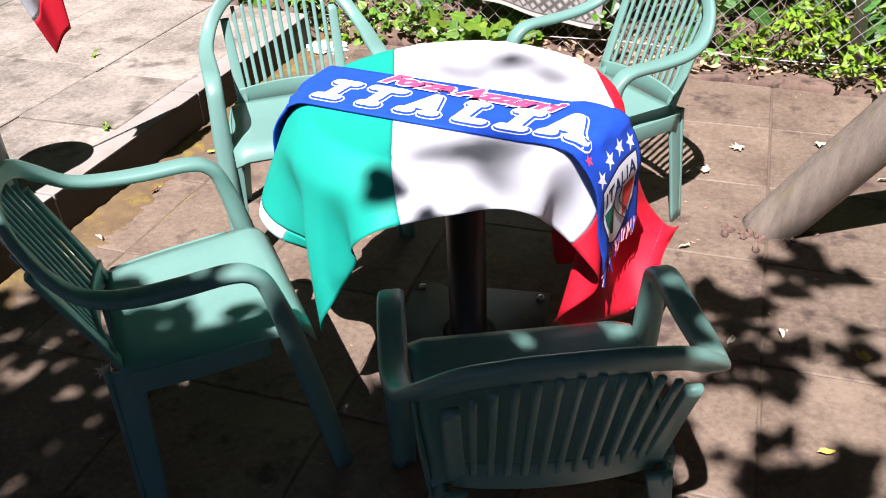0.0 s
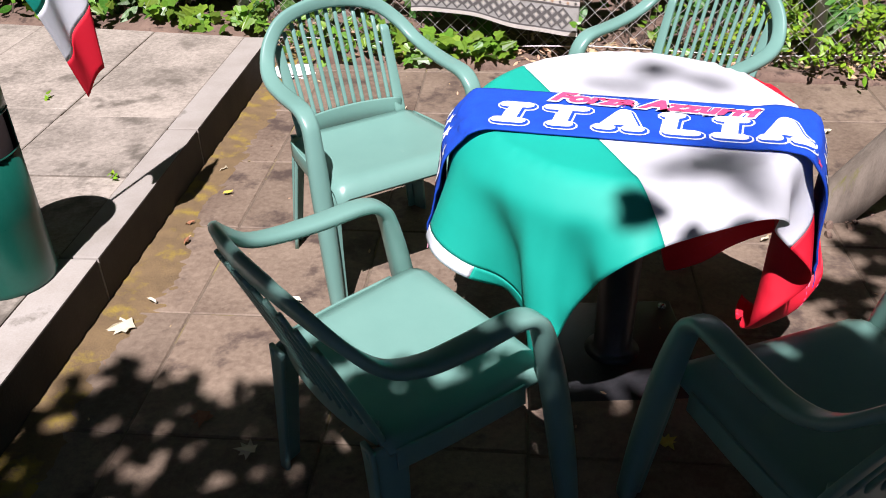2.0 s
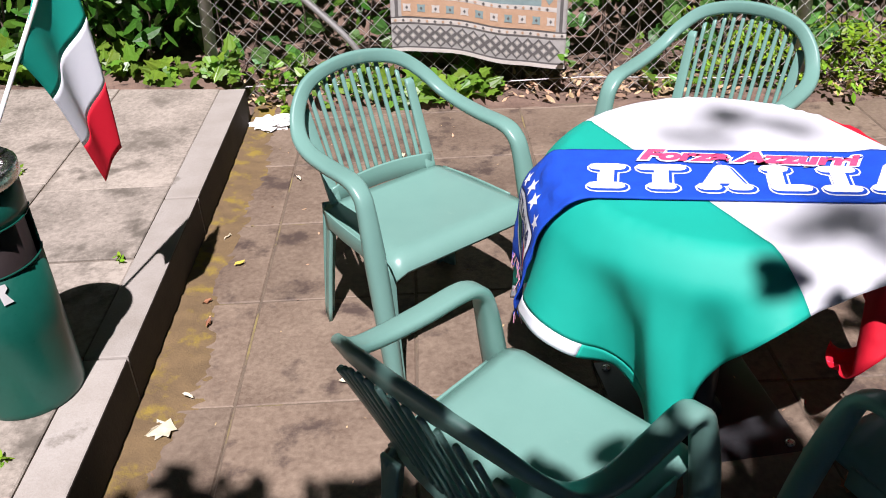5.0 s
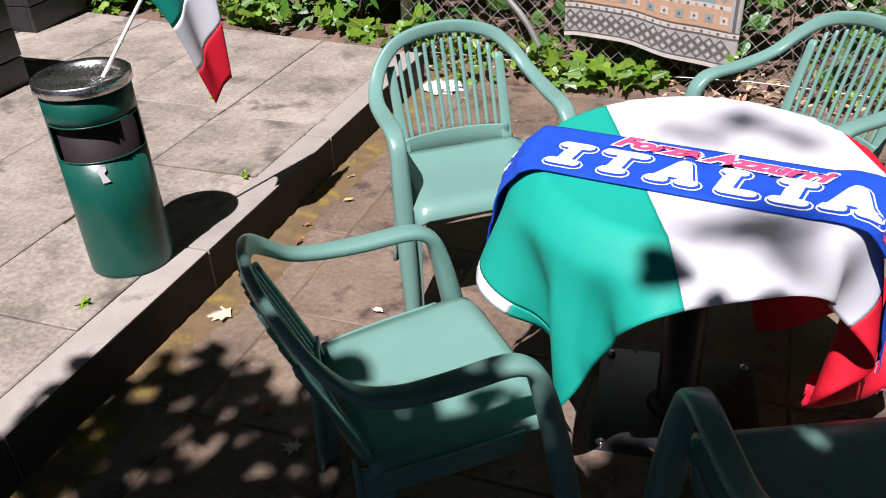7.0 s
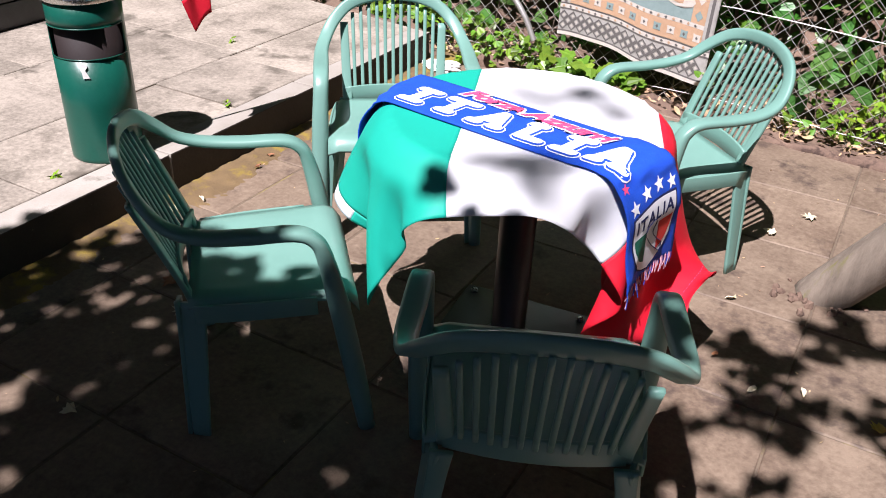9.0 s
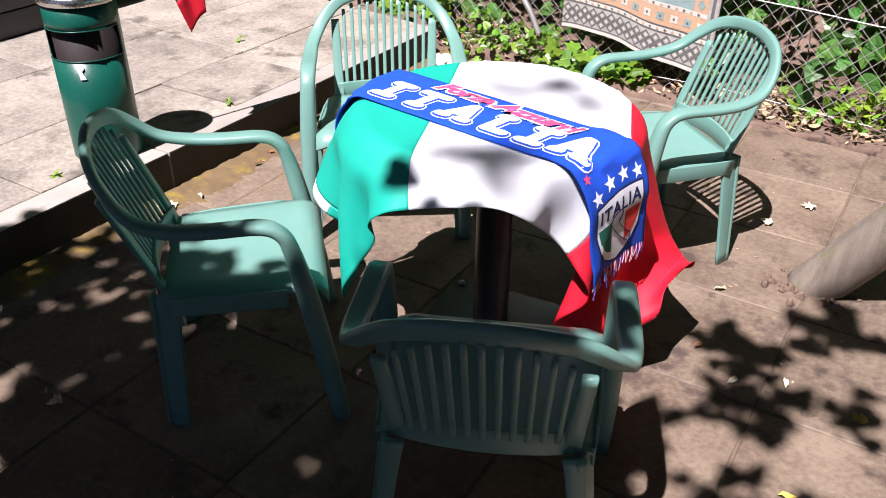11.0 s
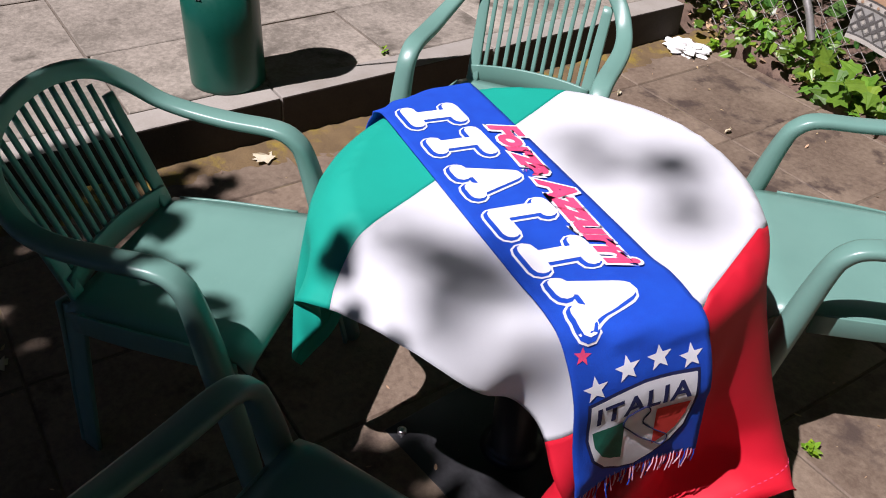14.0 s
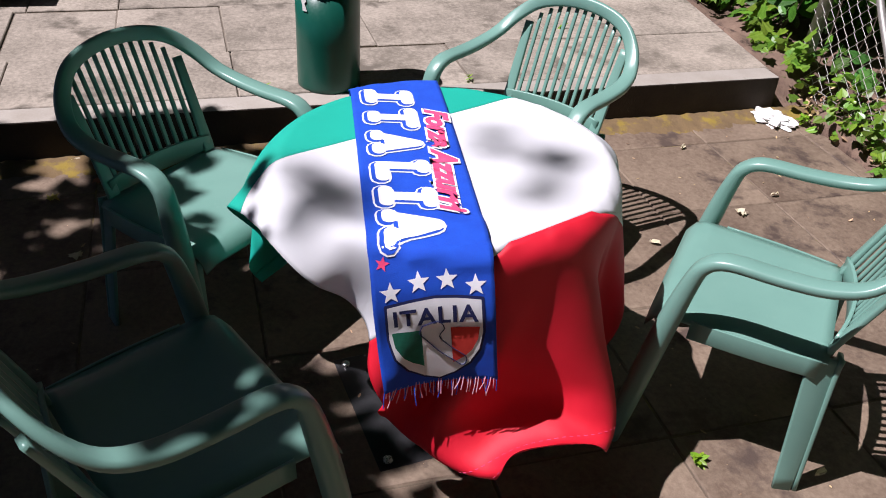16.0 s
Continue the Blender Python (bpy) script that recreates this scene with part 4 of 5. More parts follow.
    for r in range(8):
        for s in (-1, 1):
            u, v = s * (e - 0.085), 0.31 + 0.075 * r
            bits["c" if r % 2 else "t"].append([(u - 0.02, v), (u, v - 0.025), (u + 0.02, v), (u, v + 0.025)])
    motifs("rosette", bits["c"], M_RUGCREAM, 0.0075)
    motifs("rosette_dark", bits["d"], M_RUGDARK, 0.0085)
    motifs("rosette_teal", bits["t"], M_RUGTEAL, 0.0075)
    motifs("rosette_peach", bits["p"], M_RUGPEACH, 0.0085)


def clumpy(n, xs, ys, zs, scale, keep):
    """Points in a box, thinned by noise so that gaps stay."""
    out = []
    while len(out) < n:
        p = (rng.uniform(*xs), rng.uniform(*ys), rng.uniform(*zs))
        if noise.noise((p[0] * scale, p[1] * scale, p[2] * scale)) > keep + 0.25 * rng.normal() * 0.4:
            out.append(p)
    return np.array(out)


def leaf_plant(name, label, category, kind, mat, pos, size, spread, bias=(0, -0.7, 0.7)):
    n = len(pos)
    nor = np.array(bias) + rng.normal(size=(n, 3)) * spread
    sizes = size * rng.uniform(0.55, 1.25, n)
    tagged(put_mesh(name, leaves_mesh(name, kind, pos, nor, sizes, rng), mat), label, category, kind="stuff")


def stems_for(name, label, count, xs, z1, lean, rad=0.003):
    paths = []
    for _ in range(count):
        x = rng.uniform(*xs)
        y = fence_y(x) + rng.uniform(0.03, 0.3)
        paths.append(spline([(x, y, 0.02), (x + rng.normal() * 0.08, y + lean * 0.5, z1 * 0.4), (x + rng.normal() * 0.2, y + lean, z1 * rng.uniform(0.6, 1))], 8))
    V, F = tube_mesh(paths, rad, 4)
    tagged(put_mesh(name, mesh_from(name, V, F), M_BARK), label, "stems", kind="stuff")


def build_plants():
    # the dense hedge beside the fence
    p = clumpy(7500, (-6.2, -1.80), (2.3, 3.1), (0.2, 1.5), 2.6, -0.12)
    p[:, 1] += 0.10 * (-(p[:, 0]) - 2) * 0.9
    leaf_plant("laurel_hedge", "dark glossy evergreen hedge behind the terrace", "hedge", "long", M_LAUREL, p, 0.125, 0.55)
    p = clumpy(430, (-5.0, -1.55), (2.12, 2.30), (0.16, 0.33), 3.5, 0.0)
    p[:, 1] += 0.115 * (-(p[:, 0]) - 1.5)
    leaf_plant("ground_ivy", "bright green ivy along the back of the terrace", "ivy", "ivy", M_IVY, p, 0.075, 0.45, (0, -0.5, 0.9))
    # ivy below the rug and along the foot of the fence
    p = clumpy(110, (-0.90, -0.30), (2.09, 2.24), (0.03, 0.16), 4, -0.2)
    leaf_plant("ground_ivy", "bright green ivy creeping out under the rug", "ivy", "ivy", M_IVY, p, 0.085, 0.4, (0, -0.5, 0.9))
    p = clumpy(420, (-1.6, 1.1), (2.1, 2.38), (0.03, 0.24), 4, 0.14)
    p = p[(p[:, 0] < -0.88) | (p[:, 0] > -0.05)]
    leaf_plant("weed_patch", "small yellow-green weeds at the foot of the fence", "weeds", "heart", M_IVY, p, 0.045, 0.5, (0, -0.4, 0.9))
    # climbers in the mesh
    p = clumpy(900, (-1.7, 4.0), (2.3, 2.8), (0.15, 1.3), 2.4, 0.12)
    p[:, 1] = FENCE_A + FENCE_B * p[:, 0] + rng.uniform(0.01, 0.3, len(p))
    leaf_plant("bindweed", "heart-leaved climber growing through the wire mesh", "climber", "heart", M_BIND, p, 0.10, 0.4, (0, -0.9, 0.45))
    p = clumpy(9500, (-2.2, 4.8), (2.46, 3.5), (0.1, 2.0), 2.0, 0.02)
    # low leaves are lifted into an added overhang that keeps the bank dark
    p[:, 2] = np.maximum(p[:, 2], 0.72 - (p[:, 1] - 2.46) * 0.5 + 0.25 * rng.normal(size=len(p)))
    leaf_plant("bank_shrubs", "shaded green undergrowth on the bank behind the fence", "shrubs", "long", M_LAUREL, p, 0.10, 0.6)
    # fern-leaved shrub at the corner
    pts = []
    for k in range(90):
        x, y = rng.uniform(0.70, 2.4), 0.0
        y = (EDGE_A + EDGE_B * x) + rng.uniform(0.04, 0.40)
        d = rng.normal(size=2)
        d = d / np.hypot(*d) * rng.uniform(0.18, 0.38)
        h = rng.uniform(0.10, 0.42)
        if d[1] > 0:
            d[1] *= 0.4
        curve = spline([(x, y, 0.02), (x + d[0] * 0.4, y + d[1] * 0.4, h * 0.8), (x + d[0], y + d[1], h * 0.75)], 15)
        for q, c in enumerate(curve[3:]):
            for s in (-1, 1):
                w = 0.018 * (1.2 - q / 14)
                pts.append(c + np.array((-d[1], d[0], 0)) / np.hypot(*d) * s * w + rng.normal(size=3) * 0.004)
    p = np.array(pts)
    leaf_plant("fern_shrub", "bright green fine-leaved shrub spilling over the paving", "shrub", "long", M_FERN, p, 0.042, 0.4, (0, -0.35, 0.9))
    stems_for("hedge_stems", "brown stems inside the hedge", 35, (-5.5, -2.0), 1.2, 0.25, 0.006)
    stems_for("climber_stems", "thin brown climber stems on the fence", 50, (-1.9, 3.5), 1.2, 0.05)


def litter_mesh(n, xs, yfun, zs, size, seed):
    g = np.random.default_rng(seed)
    x = g.uniform(*xs, n)
    y = np.array([yfun(a) for a in x])
    pos = np.c_[x, y, g.uniform(*zs, n)]
    nor = np.array((0, 0, 1.0)) + g.normal(size=(n, 3)) * 0.35
    return leaves_mesh("leaf_litter", "long", pos, nor, size * g.uniform(0.5, 1.3, n), g)


def build_litter():
    g = np.random.default_rng(5)
    me = litter_mesh(1500, (-1.6, 3.5), lambda x: EDGE_A + EDGE_B * x + g.uniform(0.0, 0.4), (0.03, 0.075), 0.045, 11)
    tagged(put_mesh("leaf_litter", me, M_LITTER), "dry brown leaf litter on the earth by the fence", "leaf litter", kind="stuff")
    me = litter_mesh(900, (-1.5, 3.5), lambda x: g.uniform(-3.0, 2.0), (0.012, 0.014), 0.016, 12)
    keep = me
    tagged(put_mesh("leaf_crumbs", keep, M_LITTER), "small pale bits of leaf strewn over the paving", "leaf litter", kind="stuff")
    # single fallen leaves: x, y, size, colour
    spots = [(-1.408, -0.004, 0.085, 0), (-0.927, 0.157, 0.041, 0), (-0.906, -0.45, 0.057, 0), (0.663, 1.322, 0.057, 0), (0.478, 0.873, 0.041, 0), (0.706, 0.138, 0.041, 0),
             (-1.406, 0.976, 0.041, 0), (1.031, 0.16, 0.049, 1), (0.931, -0.218, 0.041, 1), (0.557, 1.11, 0.049, 0), (-0.773, 1.581, 0.045, 0), (-0.672, 1.373, 0.049, 0),
             (-0.55, 0.953, 0.037, 0), (0.833, 0.207, 0.041, 0), (0.573, 0.242, 0.035, 2), (-1.199, 1.424, 0.041, 0), (-0.823, -0.929, 0.049, 0), (-1.366, 0.131, 0.035, 0),
             (-1.2, -1.027, 0.049, 1), (-1.465, -0.971, 0.041, 0), (-1.286, -0.884, 0.049, 2), (-1.046, -0.356, 0.057, 2), (0.922, 1.036, 0.049, 1), (0.97, 1.42, 0.049, 0),
             (1.162, 1.18, 0.041, 0), (0.538, 0.575, 0.037, 0), (-1.372, 0.46, 0.035, 2), (-1.401, 0.575, 0.041, 2), (-1.334, 0.796, 0.041, 1), (0.279, -0.308, 0.057, 2),
             (0.106, -0.356, 0.049, 1)]
    shared = {}
    for x, y, size, c in spots:
        key = (c, round(size, 2))
        if key not in shared:
            V = leaf_shape("maple" if size > 0.045 else "long") * size
            V[:, 2] = 0.012 * rng.random(len(V)) + 0.006
            k = len(V)
            shared[key] = mesh_from("fallen_leaf", V - np.array((0, size * 0.45, 0)), [list(range(k // 2 + 1)), [0] + list(range(k // 2, k))])
        ob = put_mesh("fallen_leaf", shared[key], (M_PETAL, M_YLEAF, M_BLEAF)[c], m=pose(x, y, 0.013, 0, 0, rng.uniform(0, 360)))
        tagged(ob, ("pale dry fallen leaf on the paving", "yellow fallen leaf on the paving", "reddish brown fallen leaf on the paving")[c], "leaf", "fallen leaves")


def build_weeds():
    """Single tufts in the joints."""
    for x, y, z, n, label in ((-2.22, 1.27, KERB_H, 9, "small green weed in a terrace joint"), (-1.67, -0.25, KERB_H, 12, "small green weed in a terrace joint"),
                              (-2.79, 0.87, KERB_H, 8, "small green weed in a terrace joint"), (-1.645, 0.60, KERB_H, 7, "small green weed in a terrace joint"),
                              (0.37, 0.592, 0.012, 26, "yellow-green weed growing from a paving joint"), (-1.32, 2.10, 0.03, 30, "grassy weed tuft beside the crumpled tissue")):
        a = rng.uniform(0, 6.283, n)
        p = np.c_[x + 0.006 * np.cos(a), y + 0.006 * np.sin(a), np.full(n, z + 0.003) + rng.uniform(0, 0.018, n)]
        nor = np.c_[0.5 * np.cos(a), 0.5 * np.sin(a), np.ones(n)]
        tagged(put_mesh("weed_tuft", leaves_mesh("weed_tuft", "long", p, nor, (0.028 if n < 20 else 0.036) * rng.uniform(0.5, 1.2, n), rng), M_FERN), label, "weed", "weeds in the joints")


def build_tissue():
    bm = bmesh.new()
    bmesh.ops.create_icosphere(bm, subdivisions=4, radius=1.0)
    for v in bm.verts:
        p = v.co.copy()
        k = 1 + 0.55 * noise.noise(p * 2.3) + 0.3 * noise.noise(p * 6)
        v.co = Vector((p.x * 0.095 * k, p.y * 0.065 * k, max(p.z, -0.3) * 0.028 * k + 0.010))
    tagged(part("crumpled_tissue", bm, M_PAPER, m=pose(-1.385, 1.98, 0.012, 0, 0, 20), smooth=False), "crumpled white paper tissue at the kerb's end", "litter")


def build_timber_prop():
    """A heavy weathered beam leaning out of a broken hole in the paving."""
    prop = thing("leaning_timber_post", "thick weathered timber post leaning out of the paving", "post")
    P = np.array([(0.77, 0.795, -0.04), (0.97, 0.745, 0.29), (1.38, 0.63, 0.97), (1.89, 0.50, 1.80)])
    part("beam", sweep_bm(spline(P, 24), 0.165, 0.16, (0.2, 1, 0), 0.85), M_WOOD, prop)
    bm = bmesh.new()
    rr = random.Random(3)
    for k in range(26):
        a = rr.uniform(0, 6.28)
        r = rr.uniform(0.05, 0.15)
        m = pose(0.79 + r * 1.1 * math.cos(a), 0.76 + r * math.sin(a), 0.012, rr.uniform(0, 90), rr.uniform(0, 90), rr.uniform(0, 90)) @ Matrix.Diagonal((0.03, 0.022, 0.016, 1))
        bmesh.ops.create_icosphere(bm, subdivisions=1, radius=rr.uniform(0.4, 0.9), matrix=m)
    tagged(part("stone_rubble", bm, M_SOIL, smooth=False), "broken stones and earth round the post", "rubble", kind="stuff")


# ---- the tree behind the camera, whose crown throws the dappled shade ----
SPRIGS = [(0.88, 0.56, 0.10, 0.75), (0.66, 0.30, 0.09, 0.5), (0.76, 0.03, 0.11, 0.8), (1.07, 0.18, 0.10, 0.45),
          (0.85, -0.34, 0.10, 0.6), (1.07, -0.26, 0.10, 0.5), (1.3, -0.1, 0.10, 0.5), (0.72, -0.60, 0.10, 0.6), (0.95, -0.8, 0.1, 0.6)]   # x, y, spread, thickness
HIGH_SPRIGS = [(0.05, 0.575, 0.06, 7), (0.14, 0.60, 0.05, 4), (0.10, 0.14, 0.065, 7), (0.20, 0.09, 0.06, 6)]  # x, y, spread, leaves


def shade_density(x, y):
    """How thick the crown stands between the sun and the spot (x, y) of the paving."""
    n = noise.noise((x * 2.6, y * 2.6, 3.3)) + 0.6 * noise.noise((x * 6.5, y * 6.5, 8.1))
    line = -0.30 if x < -0.75 else (-0.40 if x < -0.12 else (-0.22 if x < 0.58 else -1.45))
    near = 1 / (1 + math.exp((y - line - 0.14 * n) * 16))
    d = near * ((0.62 if x < -0.4 else 0.95) + 0.95 * n)
    for a, c, wide, thick in SPRIGS:
        d = max(d, (0.62 * thick + 0.35 * n) * math.exp(-((x - a) ** 2 + (y - c) ** 2) / (2 * (0.75 * wide) ** 2)))
    d *= 1 - math.exp(-((x + 1.40) / 0.24) ** 2 - ((y + 1.02) / 0.34) ** 2)
    if x < -1.50 or d < 0.05:
        d = 0
    return d


def build_tree():
    tree = thing("shade_tree", "broad-leaved tree whose crown shades the seats", "tree")
    back = -SUN
    pos = []
    g = random.Random(9)
    tries = 0
    while len(pos) < 9500 and tries < 120000:
        tries += 1
        x, y = g.uniform(-1.8, 2.2), g.uniform(-2.6, 0.9)
        if g.random() < shade_density(x, y):
            h = g.uniform(3.4, 4.5)
            pos.append(tuple(Vector((x, y, 0)) + back * (h / back.z)))
    for a, c, wide, count in HIGH_SPRIGS:
        for k in range(count):
            x, y, h = g.gauss(a, wide), g.gauss(c, wide * 0.7), g.uniform(10.5, 12.5)
            pos.append(tuple(Vector((x, y, 0)) + back * (h / back.z)))
    # a further unseen mass of leaves, added only to block sky light from behind
    for k in range(9000):
        a, rad, h = g.uniform(0, 6.283), 5.2 * math.sqrt(g.random()), g.uniform(3.6, 7.5)
        p = (1.0 + rad * math.cos(a), -11.6 + 0.9 * rad * math.sin(a), h)
        if noise.noise((p[0] * 0.9, p[1] * 0.9, p[2] * 0.9)) > -0.15:
            pos.append(p)
    pos = np.array(pos)
    nor = np.array(back) + rng.normal(size=(len(pos), 3)) * 0.5
    put_mesh("crown", leaves_mesh("crown", "heart", pos, nor, 0.092 * rng.uniform(0.7, 1.3, len(pos)), rng), M_TREE, tree, "leafy crown")
    part("trunk", sweep_bm(spline([(0.4, -6.2, -0.05), (0.35, -6.15, 1.4), (0.2, -5.9, 2.6), (0.0, -5.2, 3.5)], 14), np.linspace(0.36, 0.2, 14), np.linspace(0.34, 0.19, 14), (1, 0, 0), 0.9), M_BARK, tree)
    for q in range(16):
        a = pos[rng.integers(4000)]
        P = spline([(0.0, -5.2, 3.5), ((a[0]) * 0.45, -5.2 + (a[1] + 5.2) * 0.45, 3.6 + 0.3 * rng.random()), tuple(a)], 10)
        part("limb", sweep_bm(P, np.linspace(0.07, 0.008, 10), np.linspace(0.07, 0.008, 10), (1, 0, 0.2), 0.9), M_BARK, tree)


def build_sky_blockers():
    """Leaf masses and a wall added beyond what is seen, to block sky light and deepen the shade."""
    g = np.random.default_rng(21)
    for name, label, n, xs, ys, zs in (
            ("tree_belt", "unseen leaf mass added behind the fence to block sky light", 9000, (-8, 8), (4.2, 6.5), (0.6, 8.0)),
            ("tree_belt", "unseen leaf mass added past the paving's open side against sky light", 7000, (4.6, 6.6), (-7, 5), (0.1, 6.5))):
        p = np.c_[g.uniform(*xs, n), g.uniform(*ys, n), g.uniform(*zs, n)]
        keep = np.array([noise.noise(tuple(q * 0.8)) > -0.25 for q in p])
        p = p[keep]
        nor = g.normal(size=(len(p), 3)) + np.array((0, -0.3, 0.4))
        tagged(put_mesh(name, leaves_mesh(name, "heart", p, nor, g.uniform(0.22, 0.42, len(p)), g), M_TREE), label, "trees", kind="stuff")
    # more added leaves, overhead on four sides of the sunny gap, to cut sky light
    for label, n, xs, flat, hs in (("unseen overhead leaves added behind the fence to block sky light", 15000, (-9, 8), (4.6, 11.5), (5.5, 9)),
                                   ("unseen overhead leaves added past the open side against sky light", 12000, (3.4, 9), (-9, 9), (4.8, 7.5)),
                                   ("unseen overhead leaves added past the terrace to block sky light", 10000, (-14, -6.6), (-9, 9), (5.0, 9.0)),
                                   ("unseen overhead leaves added past the shade tree against sky light", 14000, (-8, 6), (-15, -2.4), (5.0, 8.5))):
        h = g.uniform(*hs, n)
        p = np.c_[g.uniform(*xs, n), g.uniform(*flat, n) + h * SUN.y / SUN.z, h]
        p = p[np.array([noise.noise(tuple(q * 0.7)) > -0.5 for q in p])]
        nor = g.normal(size=(len(p), 3)) * 0.6 + np.array((0, 0, 1.0))
        tagged(put_mesh("boughs", leaves_mesh("boughs", "heart", p, nor, g.uniform(0.25, 0.42, len(p)), g), M_TREE), label, "trees", kind="stuff")
    # added out of view as well, to keep low sky light off
    wall = thing("wall_west", "unseen dark brick wall added beyond the terrace to block sky light", "wall", pose(-6.4, 0, 0), kind="structure")
    part("wall", box_bm(0.3, 16, 4.5), M_BRICK, wall)


# ---- paving ----
def build_terrace():
    t = thing("terrace", "raised grey stone terrace behind a kerb", "terrace", kind="structure")
    V = [(-7, -6, 0), (KERB_X - 0.1, -6, 0), (KERB_X - 0.1, 2.06, 0), (-7, 2.72, 0)]
    V = [(x, y, -0.03) for x, y, _ in V] + [(x, y, KERB_H - 0.008) for x, y, _ in V]
    put_mesh("bed", mesh_from("bed", V, [(4, 5, 6, 7), (0, 1, 5, 4), (1, 2, 6, 5), (2, 3, 7, 6)]), M_TJOINT, t, "dirt filled joints")

    def slab(x0, x1, ya0, yb0, ya1, yb1):
        """A slab from x0 to x1, its ends sloped a little to follow the back edge."""
        g = 0.0028
        dz = 0.003 * rng.normal()
        pts = [(x0 + g, ya0 + g), (x1 - g, ya1 + g), (x1 - g, yb1 - g), (x0 + g, yb0 - g)]
        b = 0.0035
        c = np.mean(pts, axis=0)
        V = [(x, y, KERB_H - 0.03) for x, y in pts] + [(x, y, KERB_H - b) for x, y in pts]
        V += [(x + b * np.sign(c[0] - x), y + b * np.sign(c[1] - y), KERB_H) for x, y in pts]
        V = [(x - c[0], y - c[1], z - KERB_H) for x, y, z in V]
        F = [(8, 9, 10, 11)] + [(k, (k + 1) % 4, 4 + (k + 1) % 4, 4 + k) for k in range(4)] + [(4 + k, 4 + (k + 1) % 4, 8 + (k + 1) % 4, 8 + k) for k in range(4)]
        put_mesh("slab", mesh_from("slab", V, F), M_SLAB, t, m=pose(c[0], c[1], KERB_H + min(dz, 0.004)))
    lines = [KERB_X - 0.12, -2.085, -2.7, -3.3, -3.95, -4.6, -5.3]
    starts = [[-0.36, 0.13, 0.617, 1.105], [-0.845, -0.37, 0.30, 1.17], [-0.84, 0.44, 1.2], [-0.3, 0.6, 1.5], [-0.9, 0.1, 1.1], [-0.4, 0.5, 1.4]]
    for n in range(6):
        x1, x0 = lines[n], lines[n + 1]
        y = [-4.9, -4.0, -3.1, -2.2, -1.3 if n % 2 else -1.25] + starts[n]
        endm = lambda x: 2.045 - 0.125 * (x + 1.49)  # noqa: E731
        for a, b in zip(y, y[1:]):
            slab(x0, x1, a, b, a, b)
        slab(x0, x1, y[-1], endm(x0), y[-1], endm(x1))
    kerb = thing("kerb", "grey stone kerb along the terrace's edge", "kerb", kind="structure")
    ys = [-4.2, -3.3, -2.4, -1.62, -0.76, 0.114, 1.0, 2.045]
    for a, b in zip(ys, ys[1:]):
        L = b - a - 0.006
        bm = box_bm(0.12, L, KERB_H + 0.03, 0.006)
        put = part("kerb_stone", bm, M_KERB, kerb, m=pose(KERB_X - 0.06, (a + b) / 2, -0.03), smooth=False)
        put.data.materials.append(M_KERBSHADE)
        # faces towards the paving take the colour with the shade painted in
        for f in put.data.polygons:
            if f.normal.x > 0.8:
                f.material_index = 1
    # moss and dirt in the gutter under the kerb
    nx, ny = 14, 260
    V, F = [], []
    for j in range(ny):
        y = -2.6 + 4.85 * j / (ny - 1)
        wide = 0.22 + 0.09 * noise.noise((y * 2.2, 0, 0)) + 0.03 * noise.noise((y * 9, 4, 0))
        for i in range(nx):
            u = i / (nx - 1)
            x = KERB_X + 0.001 + wide * u
            h = 0.016 + 0.014 * (1 - u) ** 2 + 0.008 * noise.noise((x * 30, y * 30, 0)) - 0.024 * u ** 2
            V.append((x, y, h))
    for j in range(ny - 1):
        for i in range(nx - 1):
            a = j * nx + i
            F.append((a, a + 1, a + nx + 1, a + nx))
    tagged(put_mesh("gutter_moss", mesh_from("gutter_moss", V, F, True), M_MOSS), "ochre moss and dirt along the kerb's foot", "moss", kind="stuff")


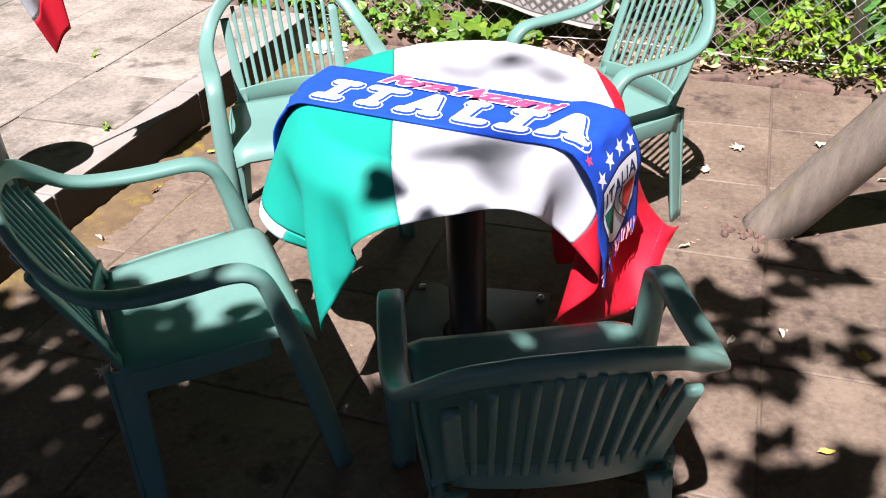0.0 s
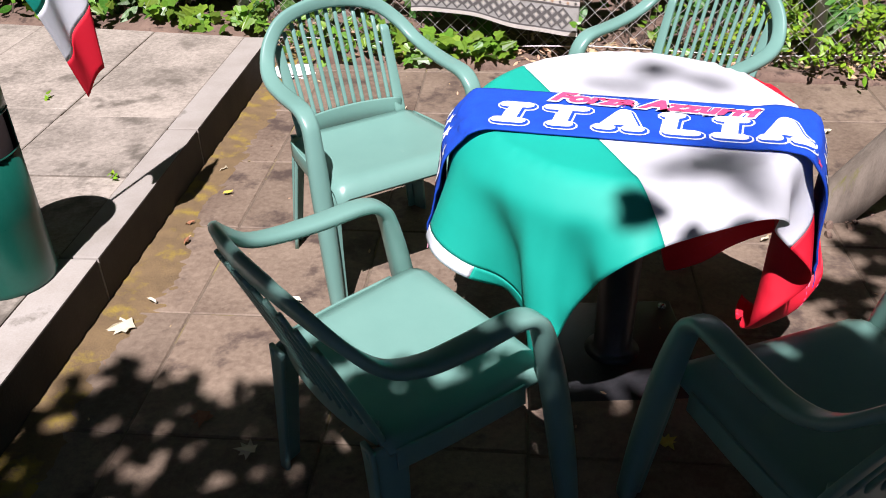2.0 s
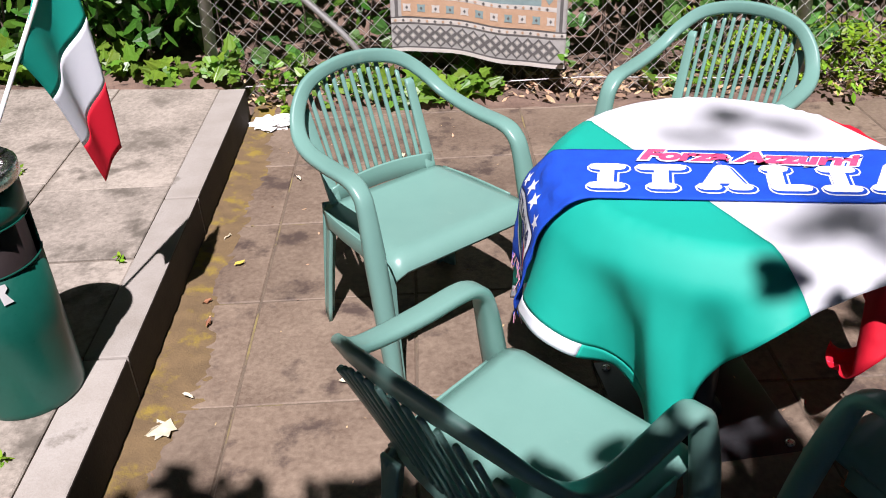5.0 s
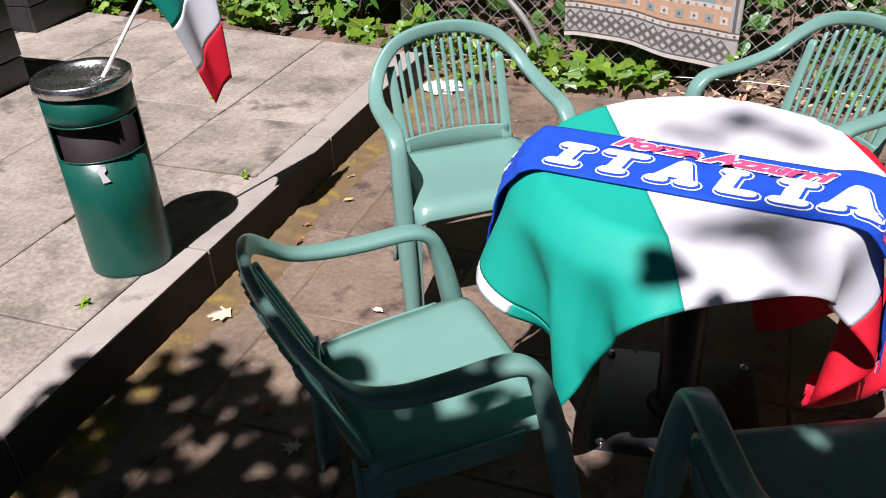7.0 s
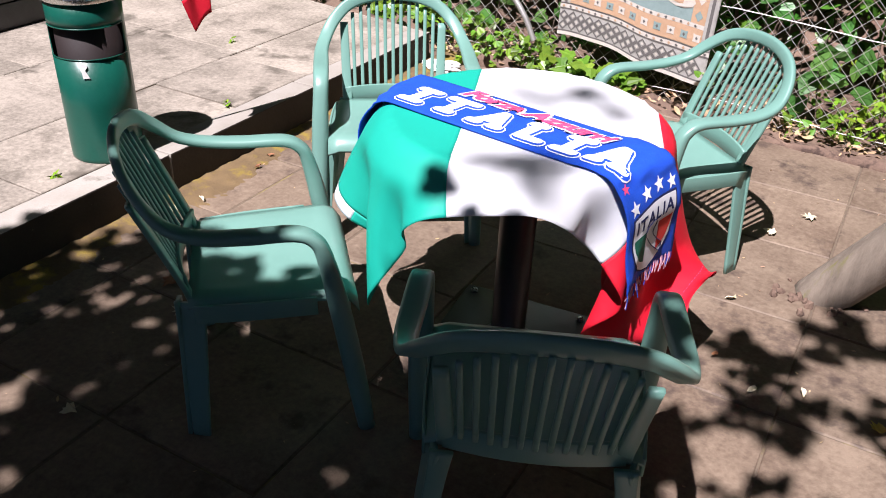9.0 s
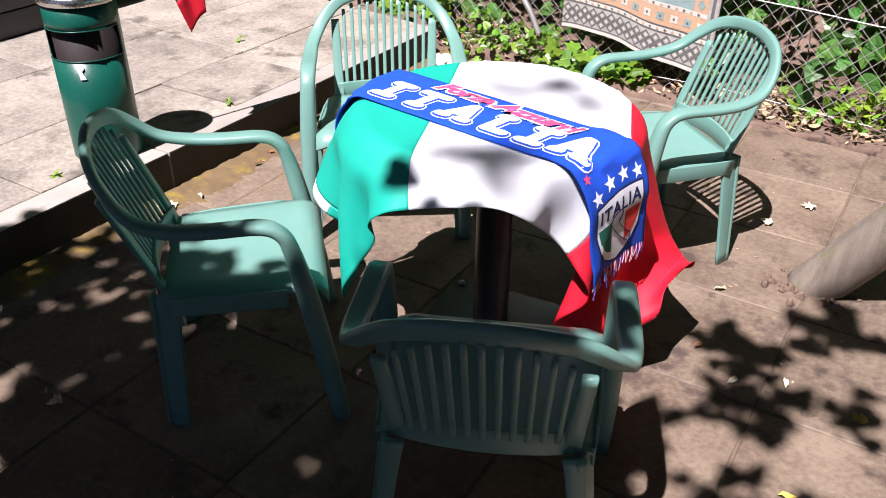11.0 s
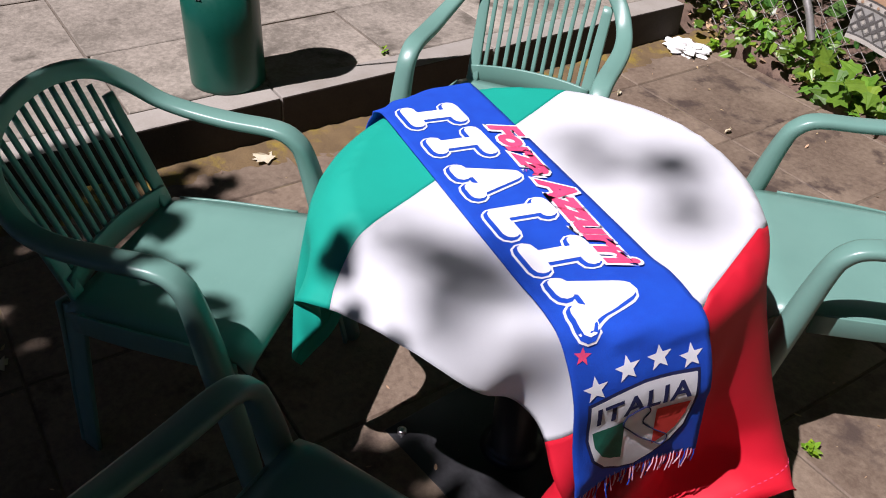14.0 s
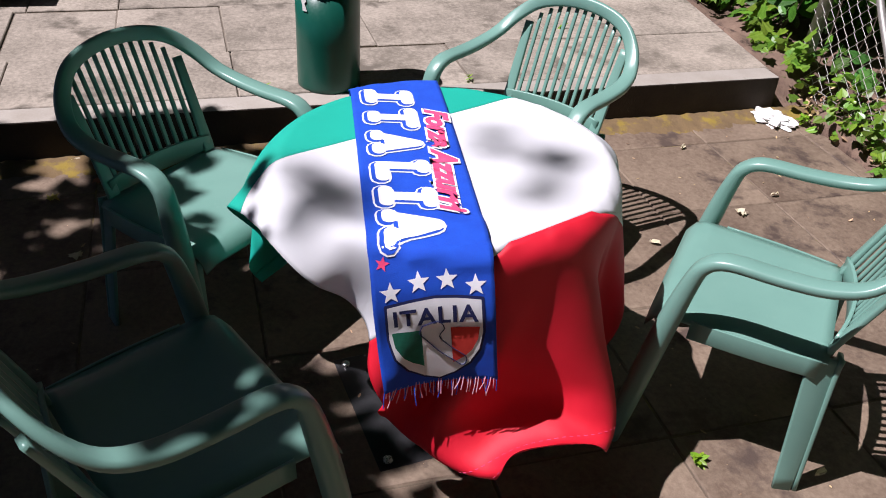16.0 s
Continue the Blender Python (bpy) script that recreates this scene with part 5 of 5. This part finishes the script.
def build_floor():
    floor = thing("floor", "worn dark reddish brown paving slabs with mossy joints", "paving", kind="structure")
    V = [(-1.55, -6, 0.008), (6, -6, 0.008), (6, EDGE_A + EDGE_B * 6 + 0.02, 0.008), (-1.55, EDGE_A + EDGE_B * -1.55 + 0.02, 0.008)]
    put_mesh("joint_bed", mesh_from("joint_bed", V, [(0, 1, 2, 3)]), M_JOINT, floor, "dirt and moss in the joints")
    xs = [KERB_X - 0.005, -1.228, -0.73, -0.23, 0.28, 0.785, 1.29, 1.79, 2.3, 2.8, 3.3]
    offs = [0.575, 0.575, 0.575, 0.565, 0.56, 0.555, 0.55, 0.55, 0.55, 0.55]
    for n in range(len(xs) - 1):
        x0, x1 = xs[n], xs[n + 1]
        y = offs[n] - 0.49 * 11
        while y < 3:
            y1 = y + 0.49
            ea, eb = EDGE_A + EDGE_B * x0, EDGE_A + EDGE_B * x1
            if y > min(ea, eb):
                break
            g, b, top = 0.0025, 0.004, 0.012
            ya, yb = min(y1, ea), min(y1, eb)
            pts = [(x0 + g, y + g), (x1 - g, y + g), (x1 - g, yb - g), (x0 + g, ya - g)]
            c = np.mean(pts, axis=0)
            V = [(p, q, -0.02) for p, q in pts] + [(p, q, top - 0.004) for p, q in pts] + [(p + b * np.sign(c[0] - p), q + b * np.sign(c[1] - q), top) for p, q in pts]
            V = [(p - c[0], q - c[1], r) for p, q, r in V]
            F = [(8, 9, 10, 11)] + [(k, (k + 1) % 4, 4 + (k + 1) % 4, 4 + k) for k in range(4)] + [(4 + k, 4 + (k + 1) % 4, 8 + (k + 1) % 4, 8 + k) for k in range(4)]
            put_mesh("paving_slab", mesh_from("paving_slab", V, F), M_PAVE, floor, m=pose(c[0], c[1], rng.uniform(-0.0012, 0.0008)))
            y = y1


build_ground()
build_soil_strip()
build_table()
place_chairs()
flag_points = build_flag()
build_scarf(flag_points)
build_bin()
build_flag_on_stick()
build_dark_boxes()
build_fence()
build_rug()
build_plants()
build_timber_prop()
build_tissue()
build_litter()
build_weeds()
build_tree()
build_sky_blockers()
build_terrace()
build_floor()
